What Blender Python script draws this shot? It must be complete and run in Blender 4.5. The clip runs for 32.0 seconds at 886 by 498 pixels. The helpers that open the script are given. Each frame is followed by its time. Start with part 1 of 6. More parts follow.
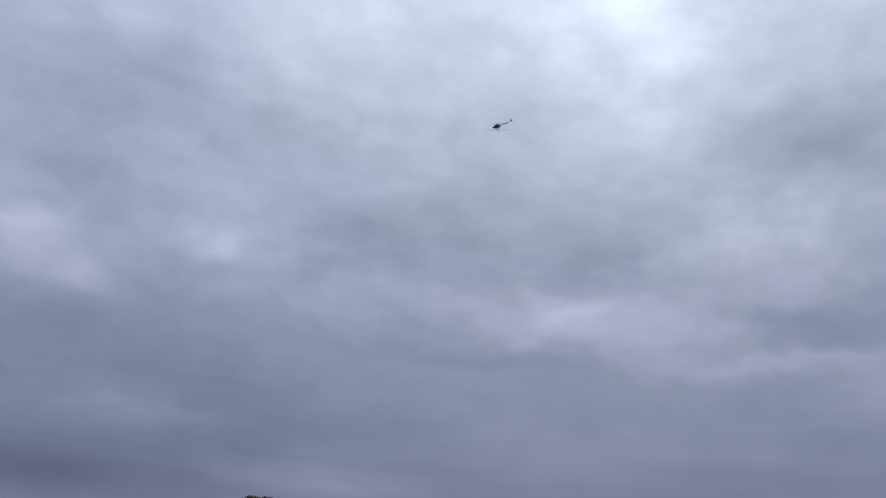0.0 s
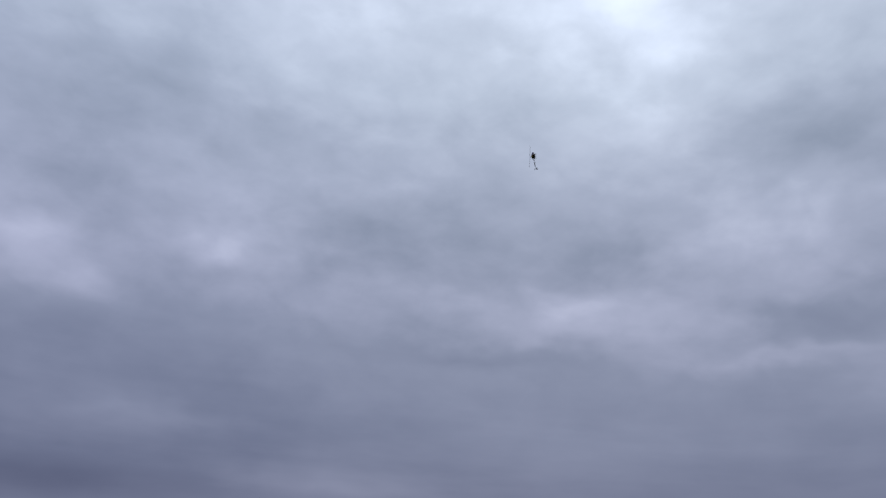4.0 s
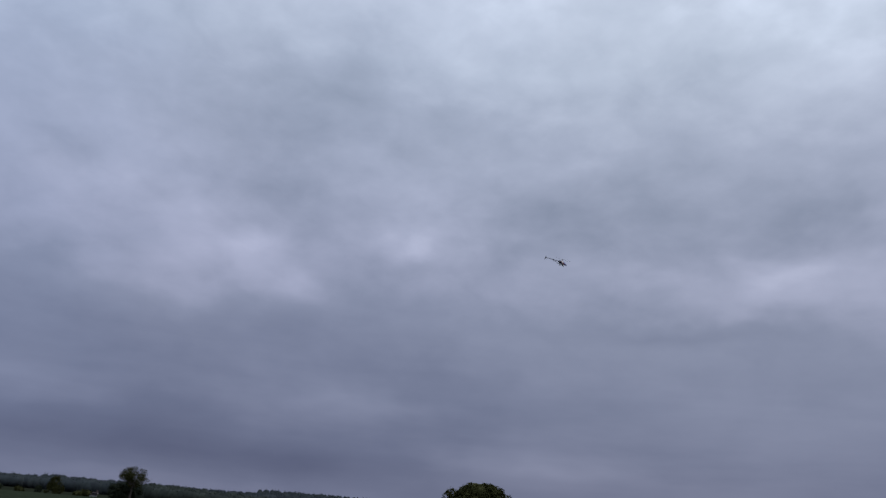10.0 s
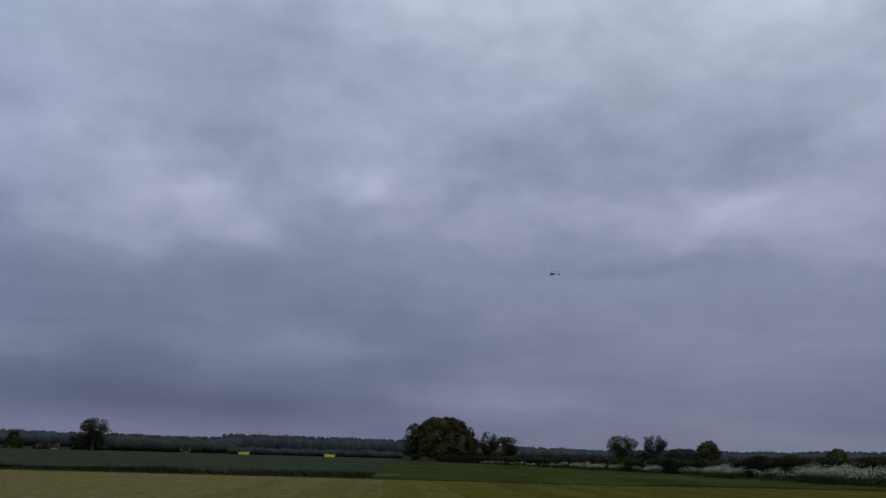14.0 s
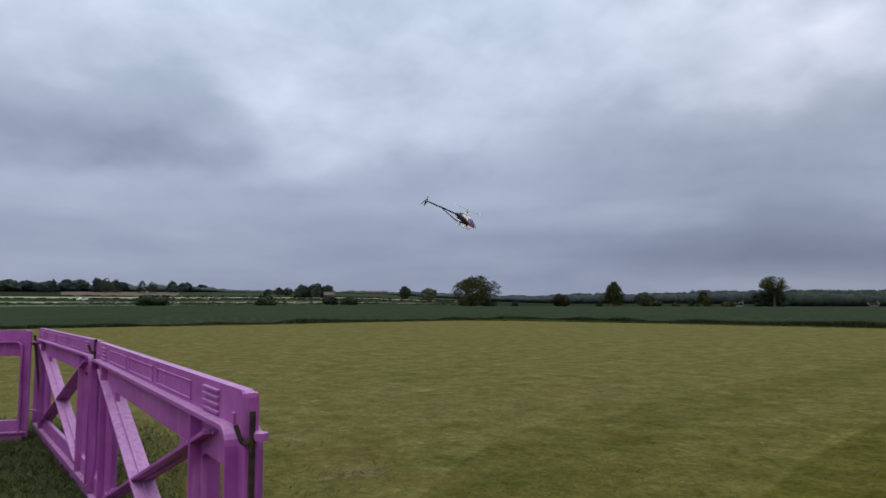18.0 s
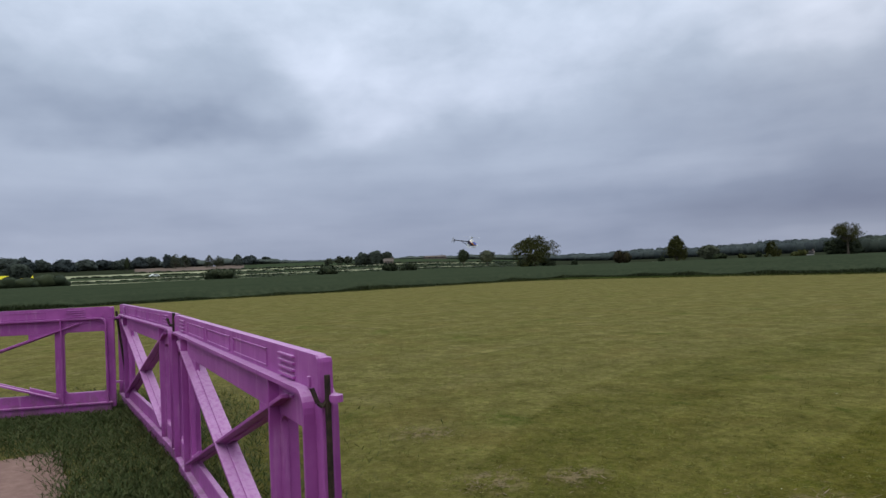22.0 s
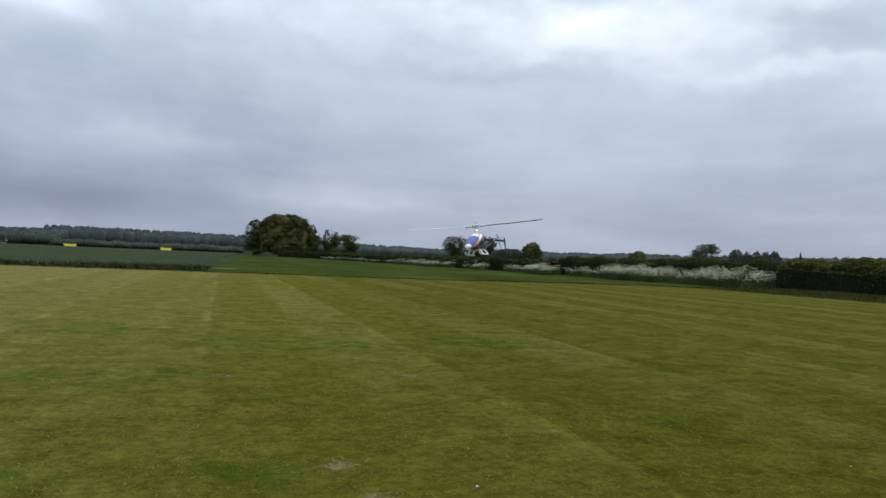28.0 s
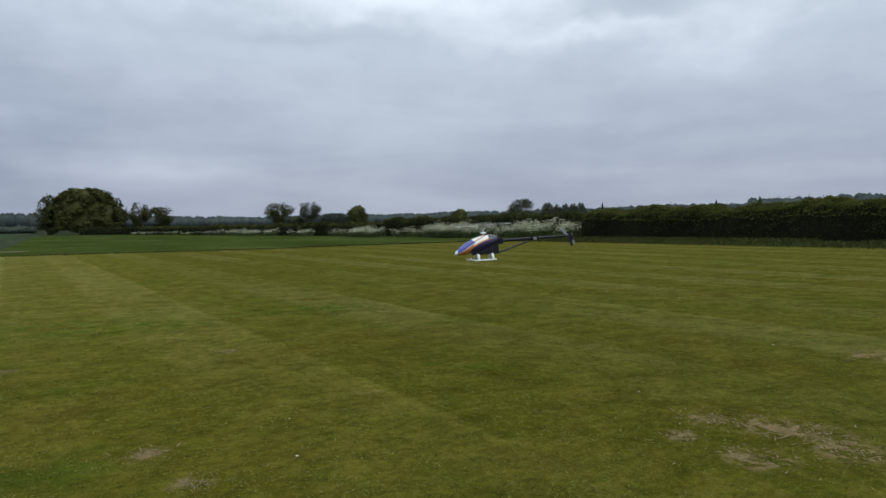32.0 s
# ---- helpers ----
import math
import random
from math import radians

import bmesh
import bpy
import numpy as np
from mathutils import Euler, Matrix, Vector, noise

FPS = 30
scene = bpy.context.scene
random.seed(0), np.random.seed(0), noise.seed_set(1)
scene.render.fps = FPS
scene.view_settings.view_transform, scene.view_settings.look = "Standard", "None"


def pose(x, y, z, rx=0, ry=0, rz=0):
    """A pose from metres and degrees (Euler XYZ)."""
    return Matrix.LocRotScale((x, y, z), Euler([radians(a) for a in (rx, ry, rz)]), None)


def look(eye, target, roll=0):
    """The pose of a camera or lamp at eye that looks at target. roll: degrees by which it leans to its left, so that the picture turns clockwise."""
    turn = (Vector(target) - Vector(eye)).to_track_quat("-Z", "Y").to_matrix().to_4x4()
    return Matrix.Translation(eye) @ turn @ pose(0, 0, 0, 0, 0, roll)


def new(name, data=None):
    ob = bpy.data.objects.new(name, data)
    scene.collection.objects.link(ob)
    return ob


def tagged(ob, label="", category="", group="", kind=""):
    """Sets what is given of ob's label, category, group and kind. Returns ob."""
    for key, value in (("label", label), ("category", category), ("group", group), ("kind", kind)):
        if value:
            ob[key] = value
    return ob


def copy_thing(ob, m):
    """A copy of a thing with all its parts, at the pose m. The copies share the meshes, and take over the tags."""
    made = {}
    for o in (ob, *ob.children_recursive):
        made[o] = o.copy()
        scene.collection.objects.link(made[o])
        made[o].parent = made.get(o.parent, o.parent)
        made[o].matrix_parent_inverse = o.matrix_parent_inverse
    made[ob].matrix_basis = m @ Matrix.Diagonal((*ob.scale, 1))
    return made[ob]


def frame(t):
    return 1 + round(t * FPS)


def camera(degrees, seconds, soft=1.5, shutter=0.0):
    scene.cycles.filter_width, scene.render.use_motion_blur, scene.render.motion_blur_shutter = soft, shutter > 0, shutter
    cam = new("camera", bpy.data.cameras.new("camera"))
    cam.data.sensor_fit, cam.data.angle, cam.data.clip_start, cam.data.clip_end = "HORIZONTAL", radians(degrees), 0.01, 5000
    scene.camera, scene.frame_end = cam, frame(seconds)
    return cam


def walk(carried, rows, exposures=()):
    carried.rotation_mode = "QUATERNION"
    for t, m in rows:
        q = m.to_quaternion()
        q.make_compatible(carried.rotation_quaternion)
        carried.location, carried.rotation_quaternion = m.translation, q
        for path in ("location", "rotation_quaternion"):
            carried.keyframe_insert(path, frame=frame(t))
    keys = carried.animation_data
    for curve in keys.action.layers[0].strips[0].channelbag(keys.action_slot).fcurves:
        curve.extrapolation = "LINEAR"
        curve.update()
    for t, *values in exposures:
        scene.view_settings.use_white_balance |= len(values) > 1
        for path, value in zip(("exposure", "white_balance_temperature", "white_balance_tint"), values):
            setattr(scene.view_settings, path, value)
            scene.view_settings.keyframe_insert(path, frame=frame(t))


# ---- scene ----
EYE = 1.25


def view(x, y, turn, tilt, lean):
    """The camera's pose at (x, y), turned to the right of the y axis, tilted up and leaning, in degrees."""
    a, b = radians(turn), radians(tilt)
    way = Vector((math.sin(a) * math.cos(b), math.cos(a) * math.cos(b), math.sin(b)))
    eye = Vector((x, y, EYE))
    return look(eye, eye + way * 10, lean)


cam = camera(65.36, 32.0, soft=1.5, shutter=0.12)
walk(cam, [
    (0, view(0.116, 0.476, 12.54, 23.88, 4.82)),
    (0.5, view(0.072, 0.484, 8.18, 24.03, 3.81)),
    (1, view(0.038, 0.488, 4.76, 23.81, 5.89)),
    (1.5, view(0.053, 0.488, 7.44, 22.80, 5.40)),
    (2, view(0.103, 0.478, 16.43, 19.07, 1.10)),
    (2.5, view(0.106, 0.477, 17.73, 18.54, 0.53)),
    (3, view(0.116, 0.472, 19.35, 18.18, 0.15)),
    (3.5, view(0.125, 0.469, 17.92, 20.24, 0.21)),
    (4, view(0.094, 0.479, 12.31, 23.84, 3.70)),
    (4.5, view(0.099, 0.478, 12.34, 24.76, 4.24)),
    (6.5, view(0.087, 0.479, 11.03, 23.63, 4.18)),
    (7, view(0.077, 0.480, 10.47, 23.36, 3.70)),
    (7.5, view(0.083, 0.480, 10.53, 24.37, 3.90)),
    (8, view(0.033, 0.487, 4.76, 23.89, 4.19)),
    (8.5, view(-0.014, 0.489, 0.23, 22.57, 3.38)),
    (9, view(-0.049, 0.487, -4.09, 21.16, 3.86)),
    (9.5, view(-0.044, 0.486, -4.31, 21.11, 4.68)),
    (10, view(-0.042, 0.486, -4.16, 21.50, 4.65)),
    (10.5, view(-0.035, 0.485, -3.43, 21.73, 5.64)),
    (11, view(-0.041, 0.486, -2.77, 21.83, 5.39)),
    (11.5, view(-0.037, 0.487, 0.99, 20.18, 3.94)),
    (12, view(-0.030, 0.482, 5.02, 19.46, 3.10)),
    (12.5, view(-0.020, 0.482, 6.48, 18.77, 1.84)),
    (13, view(-0.015, 0.479, 6.55, 18.51, 2.36)),
    (13.5, view(-0.023, 0.478, 4.32, 17.98, 2.77)),
    (14, view(-0.037, 0.475, -0.06, 16.72, 1.56)),
    (14.5, view(-0.046, 0.476, -2.23, 15.12, 1.53)),
    (16.5, view(-0.086, 0.472, -13.53, 4.04, 0.41)),
    (17, view(-0.226, 0.435, -26.57, 3.68, 0.27)),
    (17.5, view(-0.355, 0.362, -40.24, 2.61, 1.10)),
    (18, view(-0.413, 0.308, -51.11, 4.55, -0.08)),
    (18.5, view(-0.419, 0.279, -56.17, 4.30, -1.08)),
    (19, view(-0.409, 0.274, -57.26, 2.99, -2.24)),
    (19.5, view(-0.406, 0.274, -57.29, 3.03, -2.15)),
    (20, view(-0.391, 0.274, -56.89, 3.00, -2.20)),
    (20.5, view(-0.388, 0.274, -56.57, 2.56, -2.17)),
    (21, view(-0.386, 0.272, -56.60, 2.30, -2.21)),
    (21.5, view(-0.382, 0.270, -56.59, 1.91, -2.32)),
    (22, view(-0.389, 0.280, -55.91, 1.58, -2.47)),
    (22.5, view(-0.381, 0.288, -54.12, 1.29, -2.02)),
    (23, view(-0.325, 0.326, -47.01, 2.38, -3.55)),
    (23.5, view(-0.317, 0.372, -41.67, 2.60, -4.83)),
    (24, view(-0.293, 0.370, -36.79, 1.44, -2.02)),
    (24.5, view(-0.275, 0.374, -33.92, 0.32, -2.34)),
    (26.5, view(-0.035, 0.439, -11.26, 1.08, 2.64)),
    (27, view(0.043, 0.453, -1.62, 1.55, 2.75)),
    (27.5, view(0.092, 0.465, 5.93, 1.71, 1.79)),
    (28, view(0.160, 0.444, 13.24, 0.79, 2.41)),
    (28.5, view(0.209, 0.462, 19.23, 0.35, 1.86)),
    (29, view(0.260, 0.462, 25.05, -0.01, 1.34)),
    (29.5, view(0.268, 0.460, 27.33, -0.65, 1.07)),
    (30, view(0.276, 0.452, 29.22, 1.05, 1.69)),
    (30.5, view(0.285, 0.452, 31.10, -0.61, 0.53)),
    (31, view(0.283, 0.447, 30.12, -1.26, 0.15)),
    (31.5, view(0.287, 0.447, 31.03, -1.76, 0.26)),
    (32, view(0.269, 0.447, 27.58, -2.05, -0.81)),
], exposures=[(0, -1.10, 5900, 22.5), (4.5, -1.14, 5900, 22.5), (9, -1.18, 5900, 22.5), (14.5, -1.26, 5900, 22.5),
              (16.5, -0.95, 6150, 16), (17.5, -0.52, 6300, 13), (19, -0.30, 6480, 12), (24.5, -0.12, 6480, 10), (26.5, 0.12, 6480, 9), (27, 0.12, 6480, 9), (28, 0.04, 6480, 8.5), (32, -0.03, 6480, 8)])


# ---- node shorthand ----
class Tree:
    def __init__(self, tree):
        self.t = tree
        tree.nodes.clear()

    def n(self, kind, **sets):
        node = self.t.nodes.new(kind)
        for k, v in sets.items():
            if k == "op":
                node.operation = v
            elif k == "mode":
                node.blend_type = v
        return node

    def put(self, socket, value):
        if isinstance(value, bpy.types.NodeSocket):
            self.t.links.new(value, socket)
        elif isinstance(value, (tuple, list)) and len(value) == 3 and socket.type == "RGBA":
            socket.default_value = (*value, 1)
        else:
            socket.default_value = value

    def m(self, op, a, b=0.0, c=0.0):
        node = self.n("ShaderNodeMath", op=op)
        for s, v in zip(node.inputs, (a, b, c)):
            self.put(s, v)
        return node.outputs[0]

    def v(self, op, a, b=(0, 0, 0), scale=None):
        node = self.n("ShaderNodeVectorMath", op=op)
        self.put(node.inputs[0], a)
        self.put(node.inputs[1], b)
        if scale is not None:
            self.put(node.inputs["Scale"], scale)
        return node.outputs["Value"] if op in ("DOT_PRODUCT", "LENGTH", "DISTANCE") else node.outputs[0]

    def noise(self, vec, scale, detail=4.0, rough=0.55, warp=0.0):
        node = self.n("ShaderNodeTexNoise")
        self.put(node.inputs["Vector"], vec)
        for k, val in (("Scale", scale), ("Detail", detail), ("Roughness", rough), ("Distortion", warp)):
            self.put(node.inputs[k], val)
        return node.outputs["Fac"]

    def ramp(self, fac, stops):
        node = self.n("ShaderNodeValToRGB")
        self.put(node.inputs[0], fac)
        el = node.color_ramp.elements
        while len(el) < len(stops):
            el.new(0.5)
        for e, (p, c) in zip(el, stops):
            e.position = p
            e.color = (*c, 1) if len(c) == 3 else c
        return node.outputs[0]

    def rng(self, x, a, b, lo=0.0, hi=1.0, smooth=True):
        node = self.n("ShaderNodeMapRange")
        node.interpolation_type = "SMOOTHSTEP" if smooth else "LINEAR"
        for s, val in zip(node.inputs, (x, a, b, lo, hi)):
            self.put(s, val)
        return node.outputs[0]

    def mix(self, fac, a, b, mode="MIX"):
        node = self.n("ShaderNodeMix", mode=mode)
        node.data_type = "RGBA"
        node.blend_type = mode
        self.put(node.inputs[0], fac)
        self.put(node.inputs[6], a)
        self.put(node.inputs[7], b)
        return node.outputs[2]

    def sep(self, vec):
        node = self.n("ShaderNodeSeparateXYZ")
        self.put(node.inputs[0], vec)
        return node.outputs

    def comb(self, x, y, z=0.0):
        node = self.n("ShaderNodeCombineXYZ")
        for s, val in zip(node.inputs, (x, y, z)):
            self.put(s, val)
        return node.outputs[0]


def material(name, paint, rough=0.8, metal=0.0, bump=None, gloss=0.3):
    """paint(tree, position, object coordinates) gives (colour, height for the bump or None)."""
    m = bpy.data.materials.new(name)
    m.use_nodes = True
    k = Tree(m.node_tree)
    out = k.n("ShaderNodeOutputMaterial")
    bsdf = k.n("ShaderNodeBsdfPrincipled")
    k.t.links.new(bsdf.outputs[0], out.inputs[0])
    pos = k.n("ShaderNodeNewGeometry").outputs["Position"]
    obj = k.n("ShaderNodeTexCoord").outputs["Object"]
    colour, height = paint(k, pos, obj)
    k.put(bsdf.inputs["Base Color"], colour)
    k.put(bsdf.inputs["Roughness"], rough)
    k.put(bsdf.inputs["Metallic"], metal)
    k.put(bsdf.inputs["Specular IOR Level"], gloss)
    if height is not None and bump:
        b = k.n("ShaderNodeBump")
        k.put(b.inputs["Strength"], bump[0])
        k.put(b.inputs["Distance"], bump[1])
        k.put(b.inputs["Height"], height)
        k.t.links.new(b.outputs[0], bsdf.inputs["Normal"])
    return m


# ---- sky and sun ----
SUN_TURN, SUN_UP = 160.0, 56.0


def bearing(turn, up):
    a, b = radians(turn), radians(up)
    return Vector((math.sin(a) * math.cos(b), math.cos(a) * math.cos(b), math.sin(b)))


def make_sky():
    world = bpy.data.worlds.new("overcast_sky")
    world.use_nodes = True
    scene.world = world
    k = Tree(world.node_tree)
    out = k.n("ShaderNodeOutputWorld")
    back = k.n("ShaderNodeBackground")
    k.t.links.new(back.outputs[0], out.inputs[0])
    way = k.v("NORMALIZE", k.n("ShaderNodeTexCoord").outputs["Generated"])
    x, y, z = k.sep(way)
    high = k.m("MAXIMUM", z, 0.0)
    # the cloud deck seen in perspective: a flat layer overhead
    deep = k.m("ADD", high, 0.34)
    layer = k.comb(k.m("DIVIDE", x, deep), k.m("DIVIDE", y, deep), 0.0)
    # ragged cloud edges: directions are bent a little at two sizes
    ways = []
    for scale, seed in ((5.0, 0.0), (14.0, 7.0)):
        bend = k.n("ShaderNodeTexNoise")
        k.put(bend.inputs["Vector"], k.v("ADD", k.v("MULTIPLY", way, (1.0, 1.0, 1.7)), (seed, seed, seed)))
        k.put(bend.inputs["Scale"], scale)
        k.put(bend.inputs["Detail"], 2.0)
        k.put(bend.inputs["Roughness"], 0.5)
        ways.append(k.sep(bend.outputs["Color"]))
    flat = k.rng(z, 0.0, 0.42, 0.22, 1.0)
    turn = k.m("MULTIPLY", k.m("ARCTAN2", x, y), 57.2958)
    up = k.m("MULTIPLY", k.m("ARCSINE", z), 57.2958)
    level = k.m("MINIMUM", up, 46.0)
    for (dx, dy, dz), wide, tall in zip(ways, (12.0, 5.0), (9.0, 4.0)):
        turn = k.m("ADD", turn, k.m("MULTIPLY", k.m("SUBTRACT", dx, 0.5), wide))
        up = k.m("ADD", up, k.m("MULTIPLY", k.m("MULTIPLY", k.m("SUBTRACT", dy, 0.5), tall), flat))
    # brightness in stops: darker towards the horizon, billows overhead, long bands low down
    big = k.noise(layer, 1.7, 3, 0.5, 0.3)
    lump = k.noise(k.v("MULTIPLY", way, (1.0, 1.0, 1.9)), 5.2, 4, 0.5, 0.25)
    wisp = k.noise(k.v("MULTIPLY", way, (1.0, 1.0, 1.7)), 15.0, 4, 0.55, 0.2)
    band = k.noise(k.v("MULTIPLY", way, (1.0, 1.0, 7.0)), 2.7, 4, 0.5, 0.2)
    tone = k.m("ADD", k.m("MULTIPLY", k.m("MAXIMUM", level, 0.0), 0.043), -1.24)
    tone = k.m("ADD", tone, k.m("MULTIPLY", k.m("SUBTRACT", big, 0.5), k.rng(z, 0.0, 0.35, 0.30, 0.45)))
    tone = k.m("ADD", tone, k.m("MULTIPLY", k.m("SUBTRACT", lump, 0.5), k.rng(z, 0.02, 0.35, 0.22, 0.70)))
    tone = k.m("ADD", tone, k.m("MULTIPLY", k.m("SUBTRACT", wisp, 0.5), k.rng(z, 0.05, 0.40, 0.14, 0.50)))
    tone = k.m("ADD", tone, k.m("MULTIPLY", k.m("SUBTRACT", band, 0.5), k.rng(z, 0.06, 0.36, 0.80, 0.10)))
    for a, e, wide, tall, gain in OPEN_SIDE + HIGH_DECK + BARRIER_SIDE:
        p = k.m("DIVIDE", k.m("SUBTRACT", turn, a), wide)
        q = k.m("DIVIDE", k.m("SUBTRACT", up, e), tall)
        r = k.m("ADD", k.m("MULTIPLY", p, p), k.m("MULTIPLY", q, q))
        tone = k.m("ADD", tone, k.m("MULTIPLY", k.m("POWER", 0.3679, r), gain))
    colour = k.ramp(k.rng(tone, -2.2, 1.2, 0.0, 1.0, smooth=False), [(0.0, (0.176, 0.217, 0.322)), (0.24, (0.319, 0.385, 0.502)), (0.47, (0.574, 0.661, 0.785)),
                                                                     (0.65, (0.925, 1.01, 1.16)), (0.81, (1.37, 1.46, 1.61)), (1.0, (2.15, 2.26, 2.44))])
    # mauve low down, a cooler grey-green overhead
    hue = k.ramp(k.rng(level, 0.0, 40.0, 0.0, 1.0, smooth=False), [(0.08, (1.04, 0.974, 1.0)), (0.22, (1.018, 0.985, 1.0)), (0.5, (1.0, 1.0, 1.0)), (0.9, (0.95, 1.02, 0.975))])
    colour = k.mix(1.0, colour, hue, "MULTIPLY")
    # a greyer deck on the open side, bluer over the barrier
    colour = k.mix(k.rng(turn, -20.0, 20.0), colour, k.mix(1.0, colour, (1.0, 1.0, 0.975), "MULTIPLY"))
    colour = k.mix(k.rng(turn, -22.0, -45.0), colour, k.mix(1.0, colour, (0.967, 1.003, 1.038), "MULTIPLY"))
    clear = k.n("ShaderNodeTexSky")
    clear.sky_type = "NISHITA"
    clear.sun_disc = False
    clear.sun_elevation, clear.sun_rotation = radians(SUN_UP), radians(SUN_TURN)
    colour = k.mix(0.95, k.mix(1.0, clear.outputs[0], (0.1, 0.1, 0.1), "MULTIPLY"), colour)
    k.put(back.inputs[0], colour)
    k.put(back.inputs[1], 1.0)
    sun = new("sun", bpy.data.lights.new("sun", "SUN"))
    sun.data.energy, sun.data.angle, sun.data.color = 0.55, radians(25), (1.0, 0.97, 0.92)
    sun.matrix_world = look(bearing(SUN_TURN, SUN_UP) * 100, (0, 0, 0))


# brighter and darker masses of the deck: turn, height, width and depth in degrees, gain in stops
HIGH_DECK = [(-5, 22, 4.2, 2.1, 0.45), (-22, 18.5, 6, 3, 0.44), (30, 37, 8, 8, 0.44), (24, 43, 8, 4, 0.25), (-20, 29, 8, 6, -0.34), (-13, 35, 6, 4.5, -0.26), (6, 25, 10, 3.5, -0.28), (-2, 31.4, 6, 3, -0.28), (44.5, 31, 6, 3, -0.45),
             (28.7, 24, 3, 2.5, -0.22), (40, 24.5, 6, 3, 0.32), (23.5, 18.3, 9, 1.7, 0.32), (14, 20.4, 6, 1.0, 0.19), (19, 15.3, 12, 1.0, -0.17), (41, 18, 6, 1.5, -0.28), (40.4, 15.3, 8, 0.7, 0.25)]
OPEN_SIDE = [(-8.6, 7.7, 9, 0.8, 0.19), (-15, 3.5, 11, 1.6, -0.40), (4.4, 4.6, 7, 0.8, 0.24), (-10, 8.3, 7, 2, 0.14), (31, 16.7, 7, 3, 0.19), (49.4, 12.9, 5, 2, 0.24), (41, 8.3, 18, 2, -0.16), (47.6, 18, 6, 2, -0.12), (-14, 13, 8, 4, -0.16),
             (-27, 5.8, 9, 3.8, -0.38), (-9, 9.0, 9, 4, -0.18), (-18, 4.5, 12, 3.0, -0.16), (-2.5, 7, 6, 5, -0.20)]
BARRIER_SIDE = [(-84, 13, 10, 2.2, -0.48), (-74, 11.3, 6, 1.3, -0.36), (-77, 8.9, 8, 1.2, 0.20), (-63.8, 15.8, 6, 4, 0.50), (-62.6, 10.9, 5, 1.5, 0.30), (-52.7, 10.6, 4.5, 2, -0.28), (-64, 9.1, 3.5, 0.8, -0.12),
                (-29.3, 12.4, 10, 2.6, -0.24), (-34, 4.4, 20, 2, -0.28), (-48, 15.2, 9, 3, 0.25), (-80, 7.5, 9, 1.8, 0.20), (-30.7, 19.2, 7, 4, 0.28)]
make_sky()


# ---- materials ----
# bare thatch showing through the mown grass: place and reach in metres
THATCH = [(3.69, 3.48, 0.22), (3.89, 3.23, 0.28), (3.99, 2.97, 0.30), (3.87, 2.69, 0.26), (3.30, 3.34, 0.14), (3.35, 2.84, 0.24), (6.6, 4.13, 0.4), (0.55, 4.56, 0.16), (0.71, 3.95, 0.14),
          (-2.08, 4.75, 0.20), (-3.34, 3.16, 0.25), (-3.59, 2.70, 0.28), (-4.87, 3.07, 0.30), (-2.17, 3.75, 0.26), (-2.38, 3.39, 0.24), (-0.37, 7.56, 0.14), (1.53, 7.54, 0.14)]
# lush green patches: place and reach in metres
RICH = [(-1.77, 7.35, 0.8), (-1.05, 7.6, 0.7), (-0.2, 10.3, 1.3), (-1.25, 4.5, 0.45), (0.05, 4.45, 0.4), (3.2, 10.5, 1.1), (-2.3, 11.4, 1.1), (0.9, 9.9, 0.9)]


